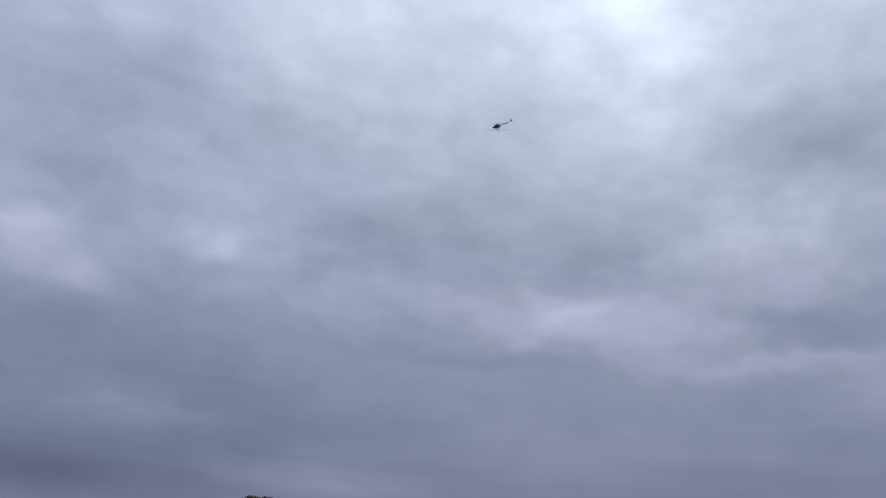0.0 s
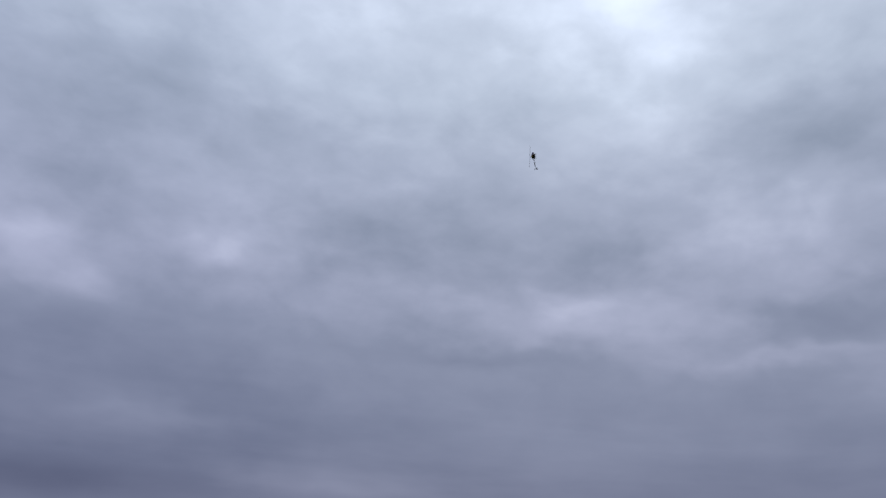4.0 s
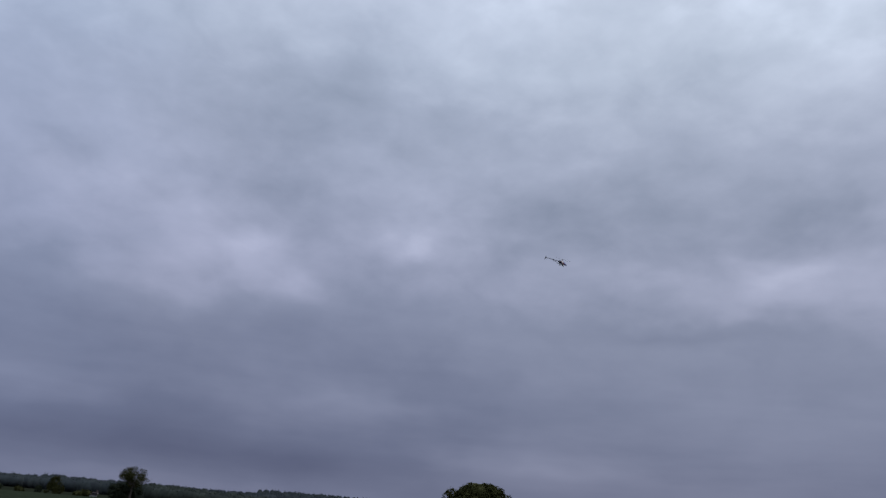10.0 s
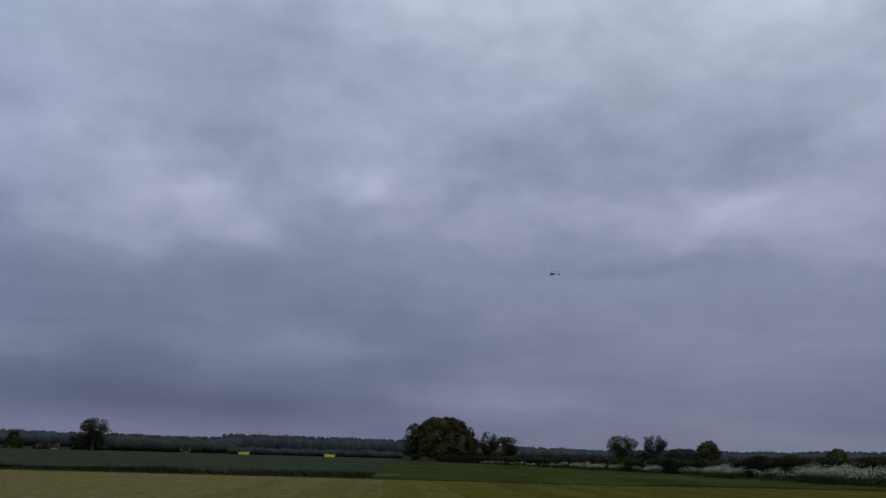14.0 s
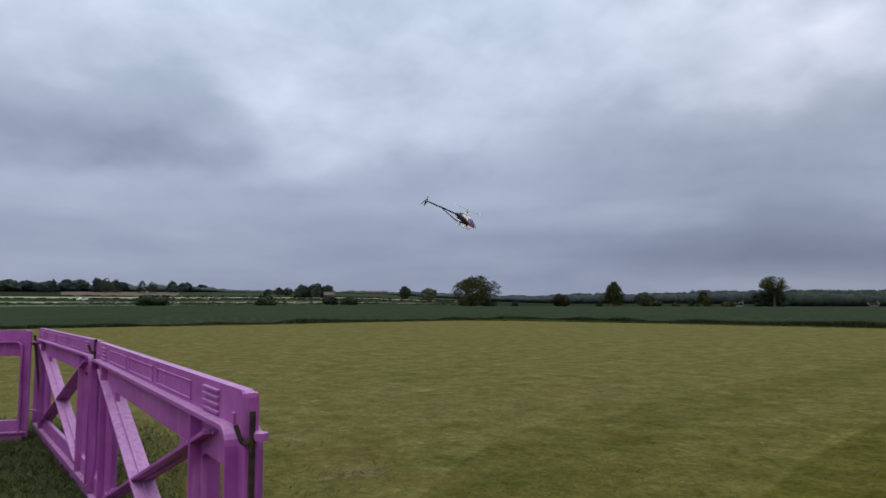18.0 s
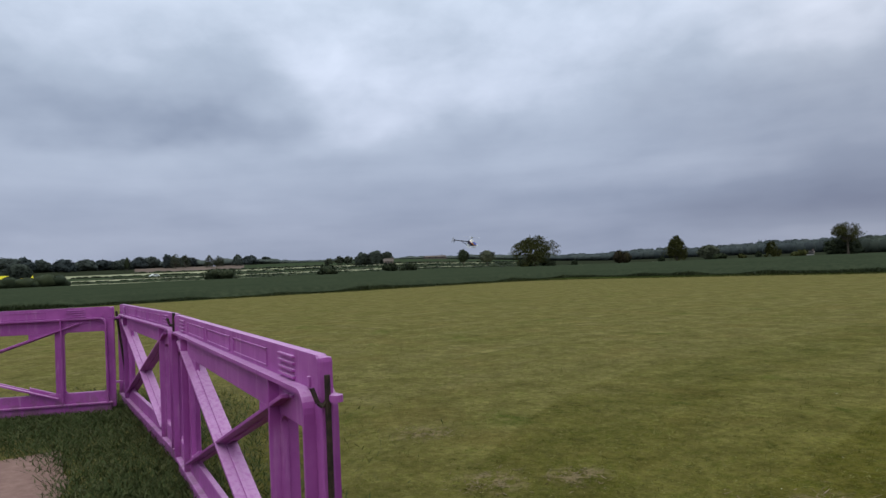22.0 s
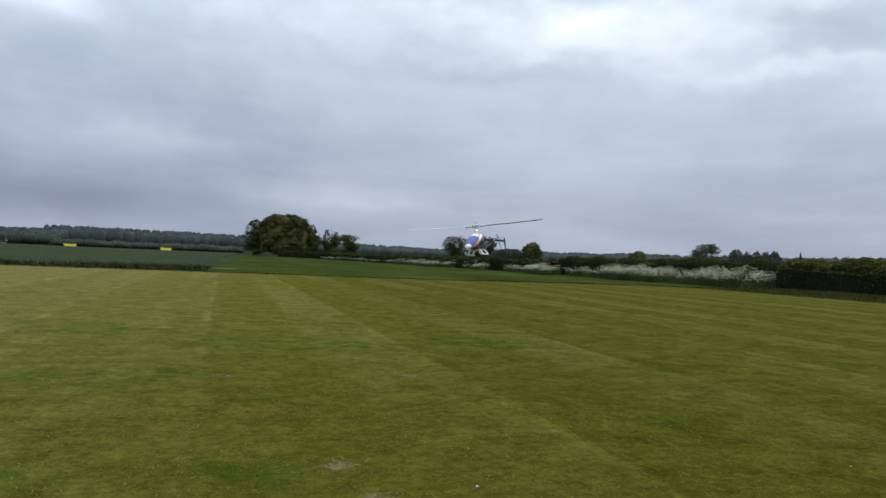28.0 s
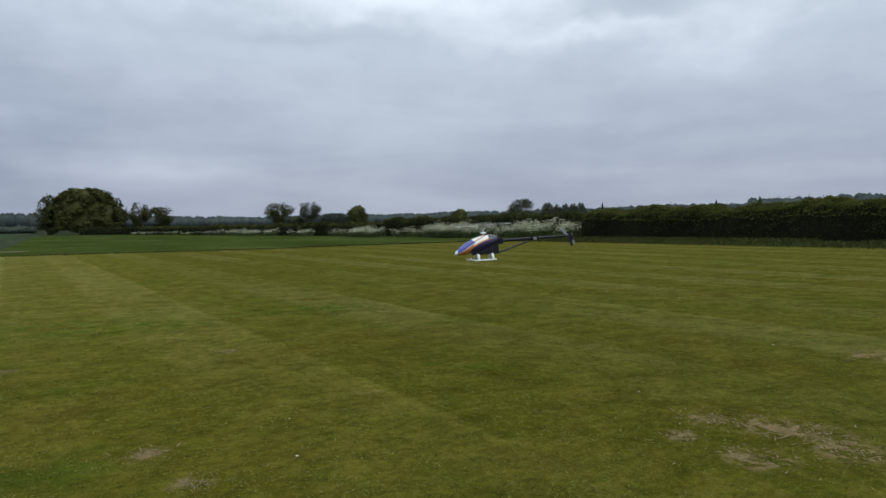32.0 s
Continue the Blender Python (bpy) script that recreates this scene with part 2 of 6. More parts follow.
def lawn_paint(k, pos, obj):
    x, y, z = k.sep(pos)
    sway = k.m("MULTIPLY", k.m("SUBTRACT", k.noise(pos, 0.12, 2), 0.5), 0.7)
    # mowing passes that run away to the far edge, laid over in turn towards and away, with a pale seam between some
    lane = k.m("ADD", k.m("ADD", x, k.m("MULTIPLY", y, 0.078)), k.m("MULTIPLY", sway, 0.5))
    # the last pass swings round close to where the pilot stands
    swing = k.m("POWER", k.m("MAXIMUM", k.m("SUBTRACT", 7.3, y), 0.0), 2.0)
    lane = k.m("SUBTRACT", lane, k.m("MULTIPLY", k.m("MULTIPLY", swing, 0.08), k.rng(x, -2.0, -3.4)))
    step = k.m("FRACT", k.m("DIVIDE", k.m("ADD", lane, 52.9), 2.65))
    pale = k.m("MULTIPLY", k.rng(step, 0.46, 0.56), k.rng(step, 1.0, 0.96))
    lanes = k.m("MULTIPLY", pale, k.rng(k.noise(k.v("MULTIPLY", pos, (1.0, 0.35, 1.0)), 0.22, 4, 0.6), 0.36, 0.64, 0.12, 1.0))
    lanes = k.m("MULTIPLY", lanes, k.rng(x, -10.0, -2.0, 0.22, 1.0))
    turned = k.m("MULTIPLY", k.rng(k.m("ABSOLUTE", k.m("ADD", lane, 4.5)), 0.62, 0.15), k.rng(k.noise(pos, 0.9, 4, 0.65), 0.30, 0.60, 0.25, 1.0))
    sub = k.m("SINE", k.m("MULTIPLY", lane, 2 * math.pi / 0.66))
    seam = k.m("MULTIPLY", k.m("MULTIPLY", k.rng(step, 0.92, 0.955), k.rng(step, 1.0, 0.975)), k.rng(k.noise(pos, 0.5, 4, 0.6), 0.46, 0.66))
    patch = k.noise(pos, 0.22, 4, 0.6)
    mid = k.noise(pos, 1.3, 5, 0.65)
    clump = k.noise(pos, 8.0, 4, 0.65, 0.6)
    tuft = k.noise(pos, 30, 4, 0.72, 0.4)
    blade = k.noise(pos, 110, 3, 0.75)
    # greener towards the hedge, and darkened there to stand in for its lighting
    lush = k.rng(x, -9.0, 1.5, 0.0, 1.0)
    dry = k.ramp(mid, [(0.28, (0.124, 0.118, 0.026)), (0.5, (0.165, 0.147, 0.041)), (0.74, (0.222, 0.186, 0.074))])
    hedge_tone = k.ramp(mid, [(0.28, (0.079, 0.077, 0.009)), (0.5, (0.105, 0.098, 0.013)), (0.74, (0.143, 0.123, 0.025))])
    green = k.mix(lush, dry, hedge_tone)
    green = k.mix(k.m("MULTIPLY", lanes, 0.52), green, k.mix(lush, (0.218, 0.188, 0.074), (0.205, 0.180, 0.056)))
    green = k.mix(k.rng(sub, 0.0, 1.0, 0.0, 0.12), green, k.mix(lush, (0.090, 0.094, 0.016), (0.066, 0.070, 0.005)))
    green = k.mix(k.rng(patch, 0.55, 0.75, 0.0, 0.5), green, k.mix(lush, (0.080, 0.104, 0.014), (0.062, 0.080, 0.005)))
    green = k.mix(k.m("MULTIPLY", seam, 0.62), green, k.mix(lush, (0.27, 0.235, 0.09), (0.23, 0.205, 0.05)))
    green = k.mix(k.m("MULTIPLY", turned, 0.42), green, (0.062, 0.078, 0.010))
    # clumps of greener and of strawy growth
    green = k.mix(k.rng(clump, 0.50, 0.66, 0.0, 0.48), green, k.mix(lush, (0.080, 0.100, 0.016), (0.050, 0.068, 0.006)))
    green = k.mix(k.rng(clump, 0.48, 0.30, 0.0, 0.36), green, k.mix(lush, (0.23, 0.190, 0.080), (0.175, 0.150, 0.040)))
    green = k.mix(k.rng(tuft, 0.54, 0.68, 0.0, 0.42), green, k.mix(lush, (0.27, 0.235, 0.10), (0.200, 0.172, 0.042)))
    green = k.mix(k.rng(tuft, 0.48, 0.34, 0.0, 0.32), green, k.mix(lush, (0.062, 0.068, 0.014), (0.042, 0.048, 0.005)))
    green = k.mix(k.rng(blade, 0.52, 0.32, 0.0, 0.42), green, (0.030, 0.036, 0.008))
    green = k.mix(k.rng(blade, 0.55, 0.72, 0.0, 0.50), green, k.mix(lush, (0.29, 0.265, 0.10), (0.22, 0.20, 0.045)))
    # small lush green patches
    rich = k.rng(k.noise(k.v("ADD", pos, (31, 7, 0)), 0.75, 3, 0.5), 0.60, 0.70)
    for a, b, r in RICH:
        one = k.rng(k.v("DISTANCE", k.v("MULTIPLY", pos, (0.7, 1.0, 1.0)), (a * 0.7, b, 0.006)), r, r * 0.3)
        rich = k.m("MAXIMUM", rich, one)
    rich = k.m("MULTIPLY", rich, k.rng(k.noise(pos, 3.5, 4, 0.7), 0.40, 0.58))
    green = k.mix(k.m("MULTIPLY", rich, 0.75), green, k.mix(lush, (0.062, 0.100, 0.012), (0.050, 0.082, 0.008)))
    # darker, browner colour close to where the pilot stands
    near = k.v("DISTANCE", pos, (0.4, 4.0, 0.006))
    browned = k.rng(k.m("ADD", near, k.m("MULTIPLY", k.m("SUBTRACT", mid, 0.5), 2.0)), 8.0, 1.0, 0.0, 1.0)
    green = k.mix(browned, green, k.mix(1.0, green, (0.80, 0.79, 0.56), "MULTIPLY"))
    # a little dead thatch everywhere between the blades
    green = k.mix(k.m("MULTIPLY", k.rng(k.noise(pos, 22.0, 4, 0.7), 0.35, 0.65, 0.10, 0.36), k.rng(x, -8.0, 1.0, 1.0, 0.2)), green, (0.195, 0.146, 0.078))
    # thin and thick growth at two sizes, darker towards the hedge side, and rusty moss between
    moss = k.rng(k.noise(k.v("ADD", pos, (5, 19, 0)), 0.7, 5, 0.7), 0.50, 0.68, 0.0, 0.60)
    green = k.mix(moss, green, k.mix(lush, (0.180, 0.140, 0.050), (0.098, 0.078, 0.014)))
    thick = k.m("MULTIPLY", k.rng(k.noise(k.v("ADD", pos, (3, 41, 0)), 2.6, 5, 0.72), 0.30, 0.68, 0.53, 1.04, smooth=False), k.rng(k.noise(pos, 13.0, 4, 0.72), 0.30, 0.68, 0.74, 1.26, smooth=False))
    thick = k.m("MULTIPLY", thick, k.rng(x, -0.5, 5.0, 1.04, 0.83))
    green = k.mix(1.0, green, k.comb(thick, thick, thick), "MULTIPLY")
    worn = None
    for a, b, r in THATCH:
        far = k.v("DISTANCE", pos, (a, b, 0.006))
        one = k.rng(far, r, r * 0.25, 0.0, 1.0)
        worn = one if worn is None else k.m("MAXIMUM", worn, one)
    worn = k.m("MULTIPLY", worn, k.rng(k.noise(pos, 7.0, 5, 0.7, 0.5), 0.47, 0.60))
    stray = k.m("MULTIPLY", k.rng(k.noise(pos, 0.6, 5, 0.7), 0.62, 0.72), k.rng(k.noise(pos, 6, 4, 0.75), 0.47, 0.60))
    bare = k.m("MAXIMUM", worn, k.m("MULTIPLY", stray, 0.6))
    green = k.mix(k.m("MULTIPLY", bare, 0.55), green, k.mix(lush, (0.31, 0.225, 0.145), (0.29, 0.195, 0.115)))
    return green, k.m("ADD", tuft, k.m("MULTIPLY", blade, 0.7))


def meadow_paint(k, pos, obj):
    """Uncut grass: drifts of pale seed heads and of darker blades, mottled down to single tufts."""
    drift = k.noise(k.v("MULTIPLY", pos, (1.0, 0.45, 1.0)), 0.16, 5, 0.6)
    # the grass lies in rows along the field's length
    patch = k.noise(k.v("MULTIPLY", pos, (1.0, 0.16, 1.0)), 1.3, 5, 0.7)
    tuft = k.noise(k.v("MULTIPLY", pos, (1.0, 0.14, 1.0)), 6.0, 4, 0.72)
    col = k.ramp(drift, [(0.30, (0.025, 0.034, 0.008)), (0.50, (0.036, 0.048, 0.011)), (0.68, (0.053, 0.066, 0.018))])
    col = k.mix(k.rng(patch, 0.52, 0.70, 0.0, 0.55), col, (0.018, 0.026, 0.008))
    col = k.mix(k.rng(patch, 0.46, 0.30, 0.0, 0.45), col, (0.049, 0.054, 0.019))
    col = k.mix(k.rng(tuft, 0.52, 0.68, 0.0, 0.6), col, (0.017, 0.025, 0.008))
    col = k.mix(k.rng(tuft, 0.46, 0.32, 0.0, 0.4), col, (0.056, 0.065, 0.024))
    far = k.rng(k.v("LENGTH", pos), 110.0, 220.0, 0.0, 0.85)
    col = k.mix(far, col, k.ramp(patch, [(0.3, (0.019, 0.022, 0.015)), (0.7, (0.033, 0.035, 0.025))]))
    return col, tuft


def speckle(a, b, c, fine=9.0, coarse=0.35):
    def paint(k, pos, obj):
        f = k.noise(pos, fine, 5, 0.7)
        g = k.noise(pos, coarse, 4, 0.6)
        col = k.ramp(f, [(0.28, a), (0.52, b), (0.8, c)])
        col = k.mix(k.rng(g, 0.35, 0.68, 0.0, 0.5), col, a)
        return col, f
    return paint


def leaf_paint(a, b, c):
    """Leaves that differ from clump to clump."""
    def paint(k, pos, obj):
        one = k.n("ShaderNodeNewGeometry").outputs["Random Per Island"]
        g = k.noise(pos, 0.35, 4, 0.6)
        col = k.ramp(one, [(0.0, a), (0.55, b), (1.0, c)])
        col = k.mix(k.rng(g, 0.35, 0.7, 0.0, 0.55), col, a)
        return col, None
    return paint


def leafy(name, a, b, c):
    return material(name, leaf_paint(a, b, c), 0.75, 0.0, None, 0.08)


def plain(a, b, scale=6.0):
    def paint(k, pos, obj):
        f = k.noise(obj, scale, 5, 0.65)
        return k.mix(k.rng(f, 0.3, 0.72), a, b), f
    return paint


def barrier_paint(k, pos, obj):
    """Sun-bleached pink-purple plastic, chalky and scuffed, with sky light painted on upward faces and soil splashed
    low down.
    """
    f = k.noise(pos, 4.0, 5, 0.65)
    g = k.noise(pos, 38.0, 4, 0.7)
    streak = k.noise(k.v("MULTIPLY", pos, (9, 9, 1.1)), 2.2, 4, 0.6)
    col = k.mix(k.rng(f, 0.3, 0.72), (0.30, 0.055, 0.275), (0.40, 0.100, 0.365))
    col = k.mix(k.rng(streak, 0.55, 0.78, 0.0, 0.4), col, (0.56, 0.27, 0.51))
    col = k.mix(k.rng(g, 0.62, 0.8, 0.0, 0.6), col, (0.24, 0.055, 0.20))
    # faces that look up are painted paler, as the sky would light them
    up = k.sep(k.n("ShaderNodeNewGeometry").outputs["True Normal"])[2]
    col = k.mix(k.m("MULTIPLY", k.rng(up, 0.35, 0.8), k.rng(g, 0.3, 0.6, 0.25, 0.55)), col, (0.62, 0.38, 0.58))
    z = k.sep(pos)[2]
    soil = k.m("MULTIPLY", k.rng(z, 0.30, 0.02), k.rng(k.noise(pos, 11, 4, 0.7), 0.4, 0.65))
    return k.mix(k.m("MULTIPLY", soil, 0.6), col, (0.12, 0.085, 0.055)), g


def canopy_paint(k, pos, obj):
    """Painted canopy: blue screen, white crown and nose, orange and yellow sweeps, dark violet flank."""
    x, y, z = k.sep(obj)
    wide = k.m("ABSOLUTE", y)
    down = k.m("SUBTRACT", k.m("SUBTRACT", 0.10, k.m("MULTIPLY", x, 0.5)), z)
    down = k.m("ADD", down, k.m("MULTIPLY", k.m("SINE", k.m("MULTIPLY", x, 16.0)), 0.006))
    col = k.ramp(k.rng(down, -0.04, 0.20, 0.0, 1.0, smooth=False), [
        (0.0, (0.62, 0.46, 0.16)), (0.12, (0.70, 0.66, 0.58)), (0.24, (0.72, 0.72, 0.70)), (0.25, (0.60, 0.19, 0.035)), (0.28, (0.62, 0.22, 0.04)), (0.29, (0.84, 0.83, 0.80)), (0.41, (0.84, 0.83, 0.80)),
        (0.42, (0.74, 0.50, 0.07)), (0.44, (0.60, 0.20, 0.04)), (0.48, (0.46, 0.13, 0.05)), (0.49, (0.030, 0.018, 0.075)), (1.0, (0.024, 0.015, 0.055))])
    # orange belly under the nose, blue screen, white nose tip
    front = k.m("MULTIPLY", k.rng(k.m("ADD", x, k.m("MULTIPLY", down, -0.9)), 0.075, 0.082), k.rng(down, 0.042, 0.045))
    col = k.mix(front, col, (0.50, 0.16, 0.045))
    screen = k.m("MULTIPLY", k.rng(k.m("ADD", x, k.m("MULTIPLY", down, 0.6)), 0.125, 0.135), k.m("MULTIPLY", k.rng(down, 0.042, 0.038), k.rng(x, 0.302, 0.296)))
    col = k.mix(screen, col, (0.055, 0.062, 0.27))
    col = k.mix(k.rng(x, 0.296, 0.302), col, (0.74, 0.74, 0.74))
    col = k.mix(k.rng(x, -0.035, -0.045), col, (0.030, 0.024, 0.055))
    return col, None


MOWN = material("mown_grass", lawn_paint, 0.9, 0.0, (0.5, 0.03), 0.0)
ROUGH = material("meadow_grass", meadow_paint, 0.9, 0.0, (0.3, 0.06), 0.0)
VERGE = leafy("verge_grass", (0.024, 0.030, 0.006), (0.038, 0.044, 0.009), (0.072, 0.068, 0.022))
CROP = material("green_wheat", speckle((0.030, 0.039, 0.023), (0.043, 0.053, 0.030), (0.063, 0.071, 0.041), 2.4, 0.16), 0.85, 0.0, (0.7, 0.2), 0.0)
CROP_LEAF = leafy("wheat_blades", (0.024, 0.033, 0.014), (0.037, 0.048, 0.020), (0.065, 0.070, 0.030))
PALE = material("pale_stubble", speckle((0.22, 0.22, 0.13), (0.30, 0.29, 0.19), (0.37, 0.35, 0.25), 0.5, 0.02), 0.95, 0.0, None, 0.0)
TRACK = material("worn_track", speckle((0.075, 0.062, 0.038), (0.11, 0.090, 0.058), (0.16, 0.130, 0.088), 4.0, 0.6), 0.95, 0.0, None, 0.0)
PASTURE = material("far_pasture", speckle((0.032, 0.043, 0.024), (0.046, 0.059, 0.032), (0.068, 0.080, 0.044), 0.4, 0.02), 0.95, 0.0, None, 0.0)
PLOUGH = material("ploughed_soil", speckle((0.115, 0.086, 0.070), (0.156, 0.115, 0.098), (0.197, 0.148, 0.123), 0.6, 0.02), 0.95, 0.0, None, 0.0)
RAPE = material("rape_in_flower", speckle((0.52, 0.43, 0.03), (0.66, 0.56, 0.04), (0.72, 0.62, 0.08), 0.8, 0.03), 0.9, 0.0, None, 0.0)
SOIL = material("bare_sandy_soil", speckle((0.18, 0.105, 0.086), (0.245, 0.148, 0.125), (0.30, 0.197, 0.168), 14, 1.5), 0.95, 0.0, (0.5, 0.02), 0.1)
OAK_LEAF = leafy("oak_leaves", (0.039, 0.041, 0.012), (0.055, 0.057, 0.017), (0.081, 0.079, 0.025))
DARK_LEAF = leafy("dark_leaves", (0.020, 0.027, 0.015), (0.031, 0.039, 0.020), (0.048, 0.056, 0.027))
RUSSET_LEAF = leafy("russet_leaves", (0.020, 0.015, 0.010), (0.032, 0.025, 0.013), (0.041, 0.036, 0.016))
GREY_LEAF = leafy("thin_grey_leaves", (0.053, 0.060, 0.040), (0.072, 0.079, 0.050), (0.097, 0.101, 0.066))
HEDGE_LEAF = leafy("hawthorn_leaves", (0.017, 0.021, 0.007), (0.029, 0.035, 0.010), (0.064, 0.067, 0.018))
# shoots far paler than the leaves, which paints the lit top of the hedge
SHOOT_LEAF = leafy("lit_hawthorn_shoots", (0.065, 0.070, 0.014), (0.090, 0.092, 0.020), (0.125, 0.120, 0.032))
# twigs in near-black: the hedge's inner shade is put into the colour
HEART = material("shaded_twigs", plain((0.006, 0.007, 0.004), (0.016, 0.017, 0.009), 8.0), 1.0, 0.0, None, 0.0)
# distance haze is put into these three far leaf colours: greyer, paler, bluer
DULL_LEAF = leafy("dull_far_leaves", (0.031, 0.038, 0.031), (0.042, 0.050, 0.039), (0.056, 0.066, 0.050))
HAZED_LEAF = leafy("hazed_slope_leaves", (0.044, 0.052, 0.046), (0.060, 0.070, 0.060), (0.082, 0.093, 0.076))
WOOD_LEAF = leafy("hazed_wood_leaves", (0.036, 0.043, 0.045), (0.046, 0.056, 0.055), (0.062, 0.071, 0.066))
BARK = material("bark", plain((0.055, 0.045, 0.035), (0.11, 0.095, 0.075), 3.0), 0.95, 0.0, (0.6, 0.05), 0.1)
UMBEL = leafy("white_flower_heads", (0.361, 0.361, 0.244), (0.499, 0.490, 0.361), (0.636, 0.619, 0.504))
STEM = leafy("parsley_leaves", (0.032, 0.046, 0.015), (0.050, 0.068, 0.022), (0.078, 0.096, 0.034))
GRASS = leafy("grass_blades", (0.125, 0.122, 0.024), (0.155, 0.146, 0.036), (0.20, 0.178, 0.06))
LUSH = leafy("green_grass_blades", (0.076, 0.086, 0.008), (0.098, 0.102, 0.011), (0.128, 0.120, 0.024))
TUFT = leafy("tuft_blades", (0.080, 0.081, 0.012), (0.112, 0.106, 0.021), (0.155, 0.138, 0.040))
STRAW = leafy("dead_straw", (0.13, 0.092, 0.050), (0.19, 0.135, 0.078), (0.27, 0.20, 0.125))
DARK_GRASS = leafy("long_grass_blades", (0.041, 0.056, 0.018), (0.065, 0.081, 0.027), (0.126, 0.122, 0.058))
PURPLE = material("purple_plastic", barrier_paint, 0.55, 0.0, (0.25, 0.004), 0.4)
STEEL = material("dark_rusty_steel", plain((0.028, 0.022, 0.020), (0.085, 0.055, 0.042), 30), 0.6, 0.6, (0.3, 0.002))
CANOPY = material("painted_canopy", canopy_paint, 0.22, 0.0, None, 0.5)
CARBON = material("carbon_black", plain((0.006, 0.005, 0.009), (0.014, 0.012, 0.020), 60), 0.45, 0.0, None, 0.25)
WHITE = material("white_plastic", plain((0.72, 0.72, 0.71), (0.80, 0.80, 0.79), 20), 0.35, 0.0, None, 0.45)
BLADE = material("pale_composite_blade", plain((0.46, 0.47, 0.48), (0.56, 0.57, 0.58), 18), 0.5, 0.0, None, 0.3)
TAIL_BLADE = material("grey_composite_blade", plain((0.20, 0.21, 0.22), (0.30, 0.31, 0.32), 18), 0.5, 0.0, None, 0.3)
ALLOY = material("silver_alloy", plain((0.55, 0.55, 0.56), (0.72, 0.72, 0.73), 40), 0.3, 0.9)
ENGINE = material("dark_violet_metal", plain((0.022, 0.016, 0.035), (0.06, 0.045, 0.09), 25), 0.4, 0.5)
YELLOW = material("yellow_paint", plain((0.70, 0.60, 0.03), (0.78, 0.70, 0.07), 2.0), 0.5, 0.0, None, 0.3)
TARP = material("dark_sheet", plain((0.018, 0.018, 0.020), (0.04, 0.04, 0.045), 3.0), 0.7)
PINK_WALL = material("faded_brick", plain((0.24, 0.18, 0.155), (0.32, 0.24, 0.21), 1.0), 0.9)
RENDERED = material("pale_render", plain((0.34, 0.33, 0.31), (0.42, 0.41, 0.39), 1.0), 0.9)
ROOF = material("roof_tiles", plain((0.10, 0.078, 0.070), (0.15, 0.115, 0.10), 2.0), 0.9)
PANE = material("window_pane", plain((0.02, 0.022, 0.025), (0.03, 0.032, 0.036), 1.0), 0.1, 0.0, None, 0.5)
RUBBER = material("black_rubber", plain((0.015, 0.015, 0.015), (0.03, 0.03, 0.03), 20), 0.8)


# ---- mesh helpers ----
def mesh_np(name, verts, faces):
    """A mesh from arrays of corners and of equal-sided faces."""
    me = bpy.data.meshes.new(name)
    v, f = np.asarray(verts, dtype=np.float32), np.asarray(faces, dtype=np.int32)
    me.vertices.add(len(v))
    me.vertices.foreach_set("co", v.ravel())
    me.loops.add(f.size)
    me.loops.foreach_set("vertex_index", f.ravel())
    me.polygons.add(len(f))
    me.polygons.foreach_set("loop_start", np.arange(0, f.size, f.shape[1], dtype=np.int32))
    me.update(calc_edges=True)
    me.validate()
    return me


def part(name, bm, mat, parent=None, label="", smooth=False):
    """One mesh object from a bmesh or a mesh, under its thing."""
    if isinstance(bm, bmesh.types.BMesh):
        me = bpy.data.meshes.new(name)
        bmesh.ops.recalc_face_normals(bm, faces=bm.faces)
        bm.to_mesh(me)
        bm.free()
    else:
        me = bm
    me.materials.append(mat)
    if smooth:
        me.polygons.foreach_set("use_smooth", [True] * len(me.polygons))
    ob = new(name, me)
    if parent:
        ob.parent = parent
    if label:
        ob["label"] = label
    return ob


def thing(name, label, category, at=(0, 0, 0), turn=0.0, group="", kind=""):
    e = new(name)
    e.empty_display_size = 0.2
    e.matrix_basis = pose(*at, 0, 0, turn)
    return tagged(e, label, category, group, kind)


def box(bm, lo, hi, bevel=0.0, m=None):
    r = bmesh.ops.create_cube(bm, size=1.0)
    size = [b - a for a, b in zip(lo, hi)]
    mid = [(a + b) / 2 for a, b in zip(lo, hi)]
    mat = Matrix.Translation(mid) @ Matrix.Diagonal((*size, 1))
    bmesh.ops.transform(bm, matrix=(m @ mat) if m else mat, verts=r["verts"])
    if bevel:
        edges = {e for v in r["verts"] for e in v.link_edges}
        bmesh.ops.bevel(bm, geom=list(edges), offset=bevel, segments=2, affect="EDGES", profile=0.6)


def tube(bm, a, b, r0, r1=None, sides=10):
    a, b = Vector(a), Vector(b)
    d = b - a
    m = Matrix.Translation((a + b) / 2) @ d.to_track_quat("Z", "Y").to_matrix().to_4x4()
    bmesh.ops.create_cone(bm, cap_ends=True, segments=sides, radius1=r0, radius2=r0 if r1 is None else r1, depth=d.length, matrix=m)


def loft(bm, rings):
    """Joins rings of corners into a closed skin."""
    loops = [[bm.verts.new(p) for p in ring] for ring in rings]
    n = len(loops[0])
    for a, b in zip(loops, loops[1:]):
        for i in range(n):
            bm.faces.new((a[i], a[(i + 1) % n], b[(i + 1) % n], b[i]))
    bm.faces.new(loops[0][::-1])
    bm.faces.new(loops[-1])


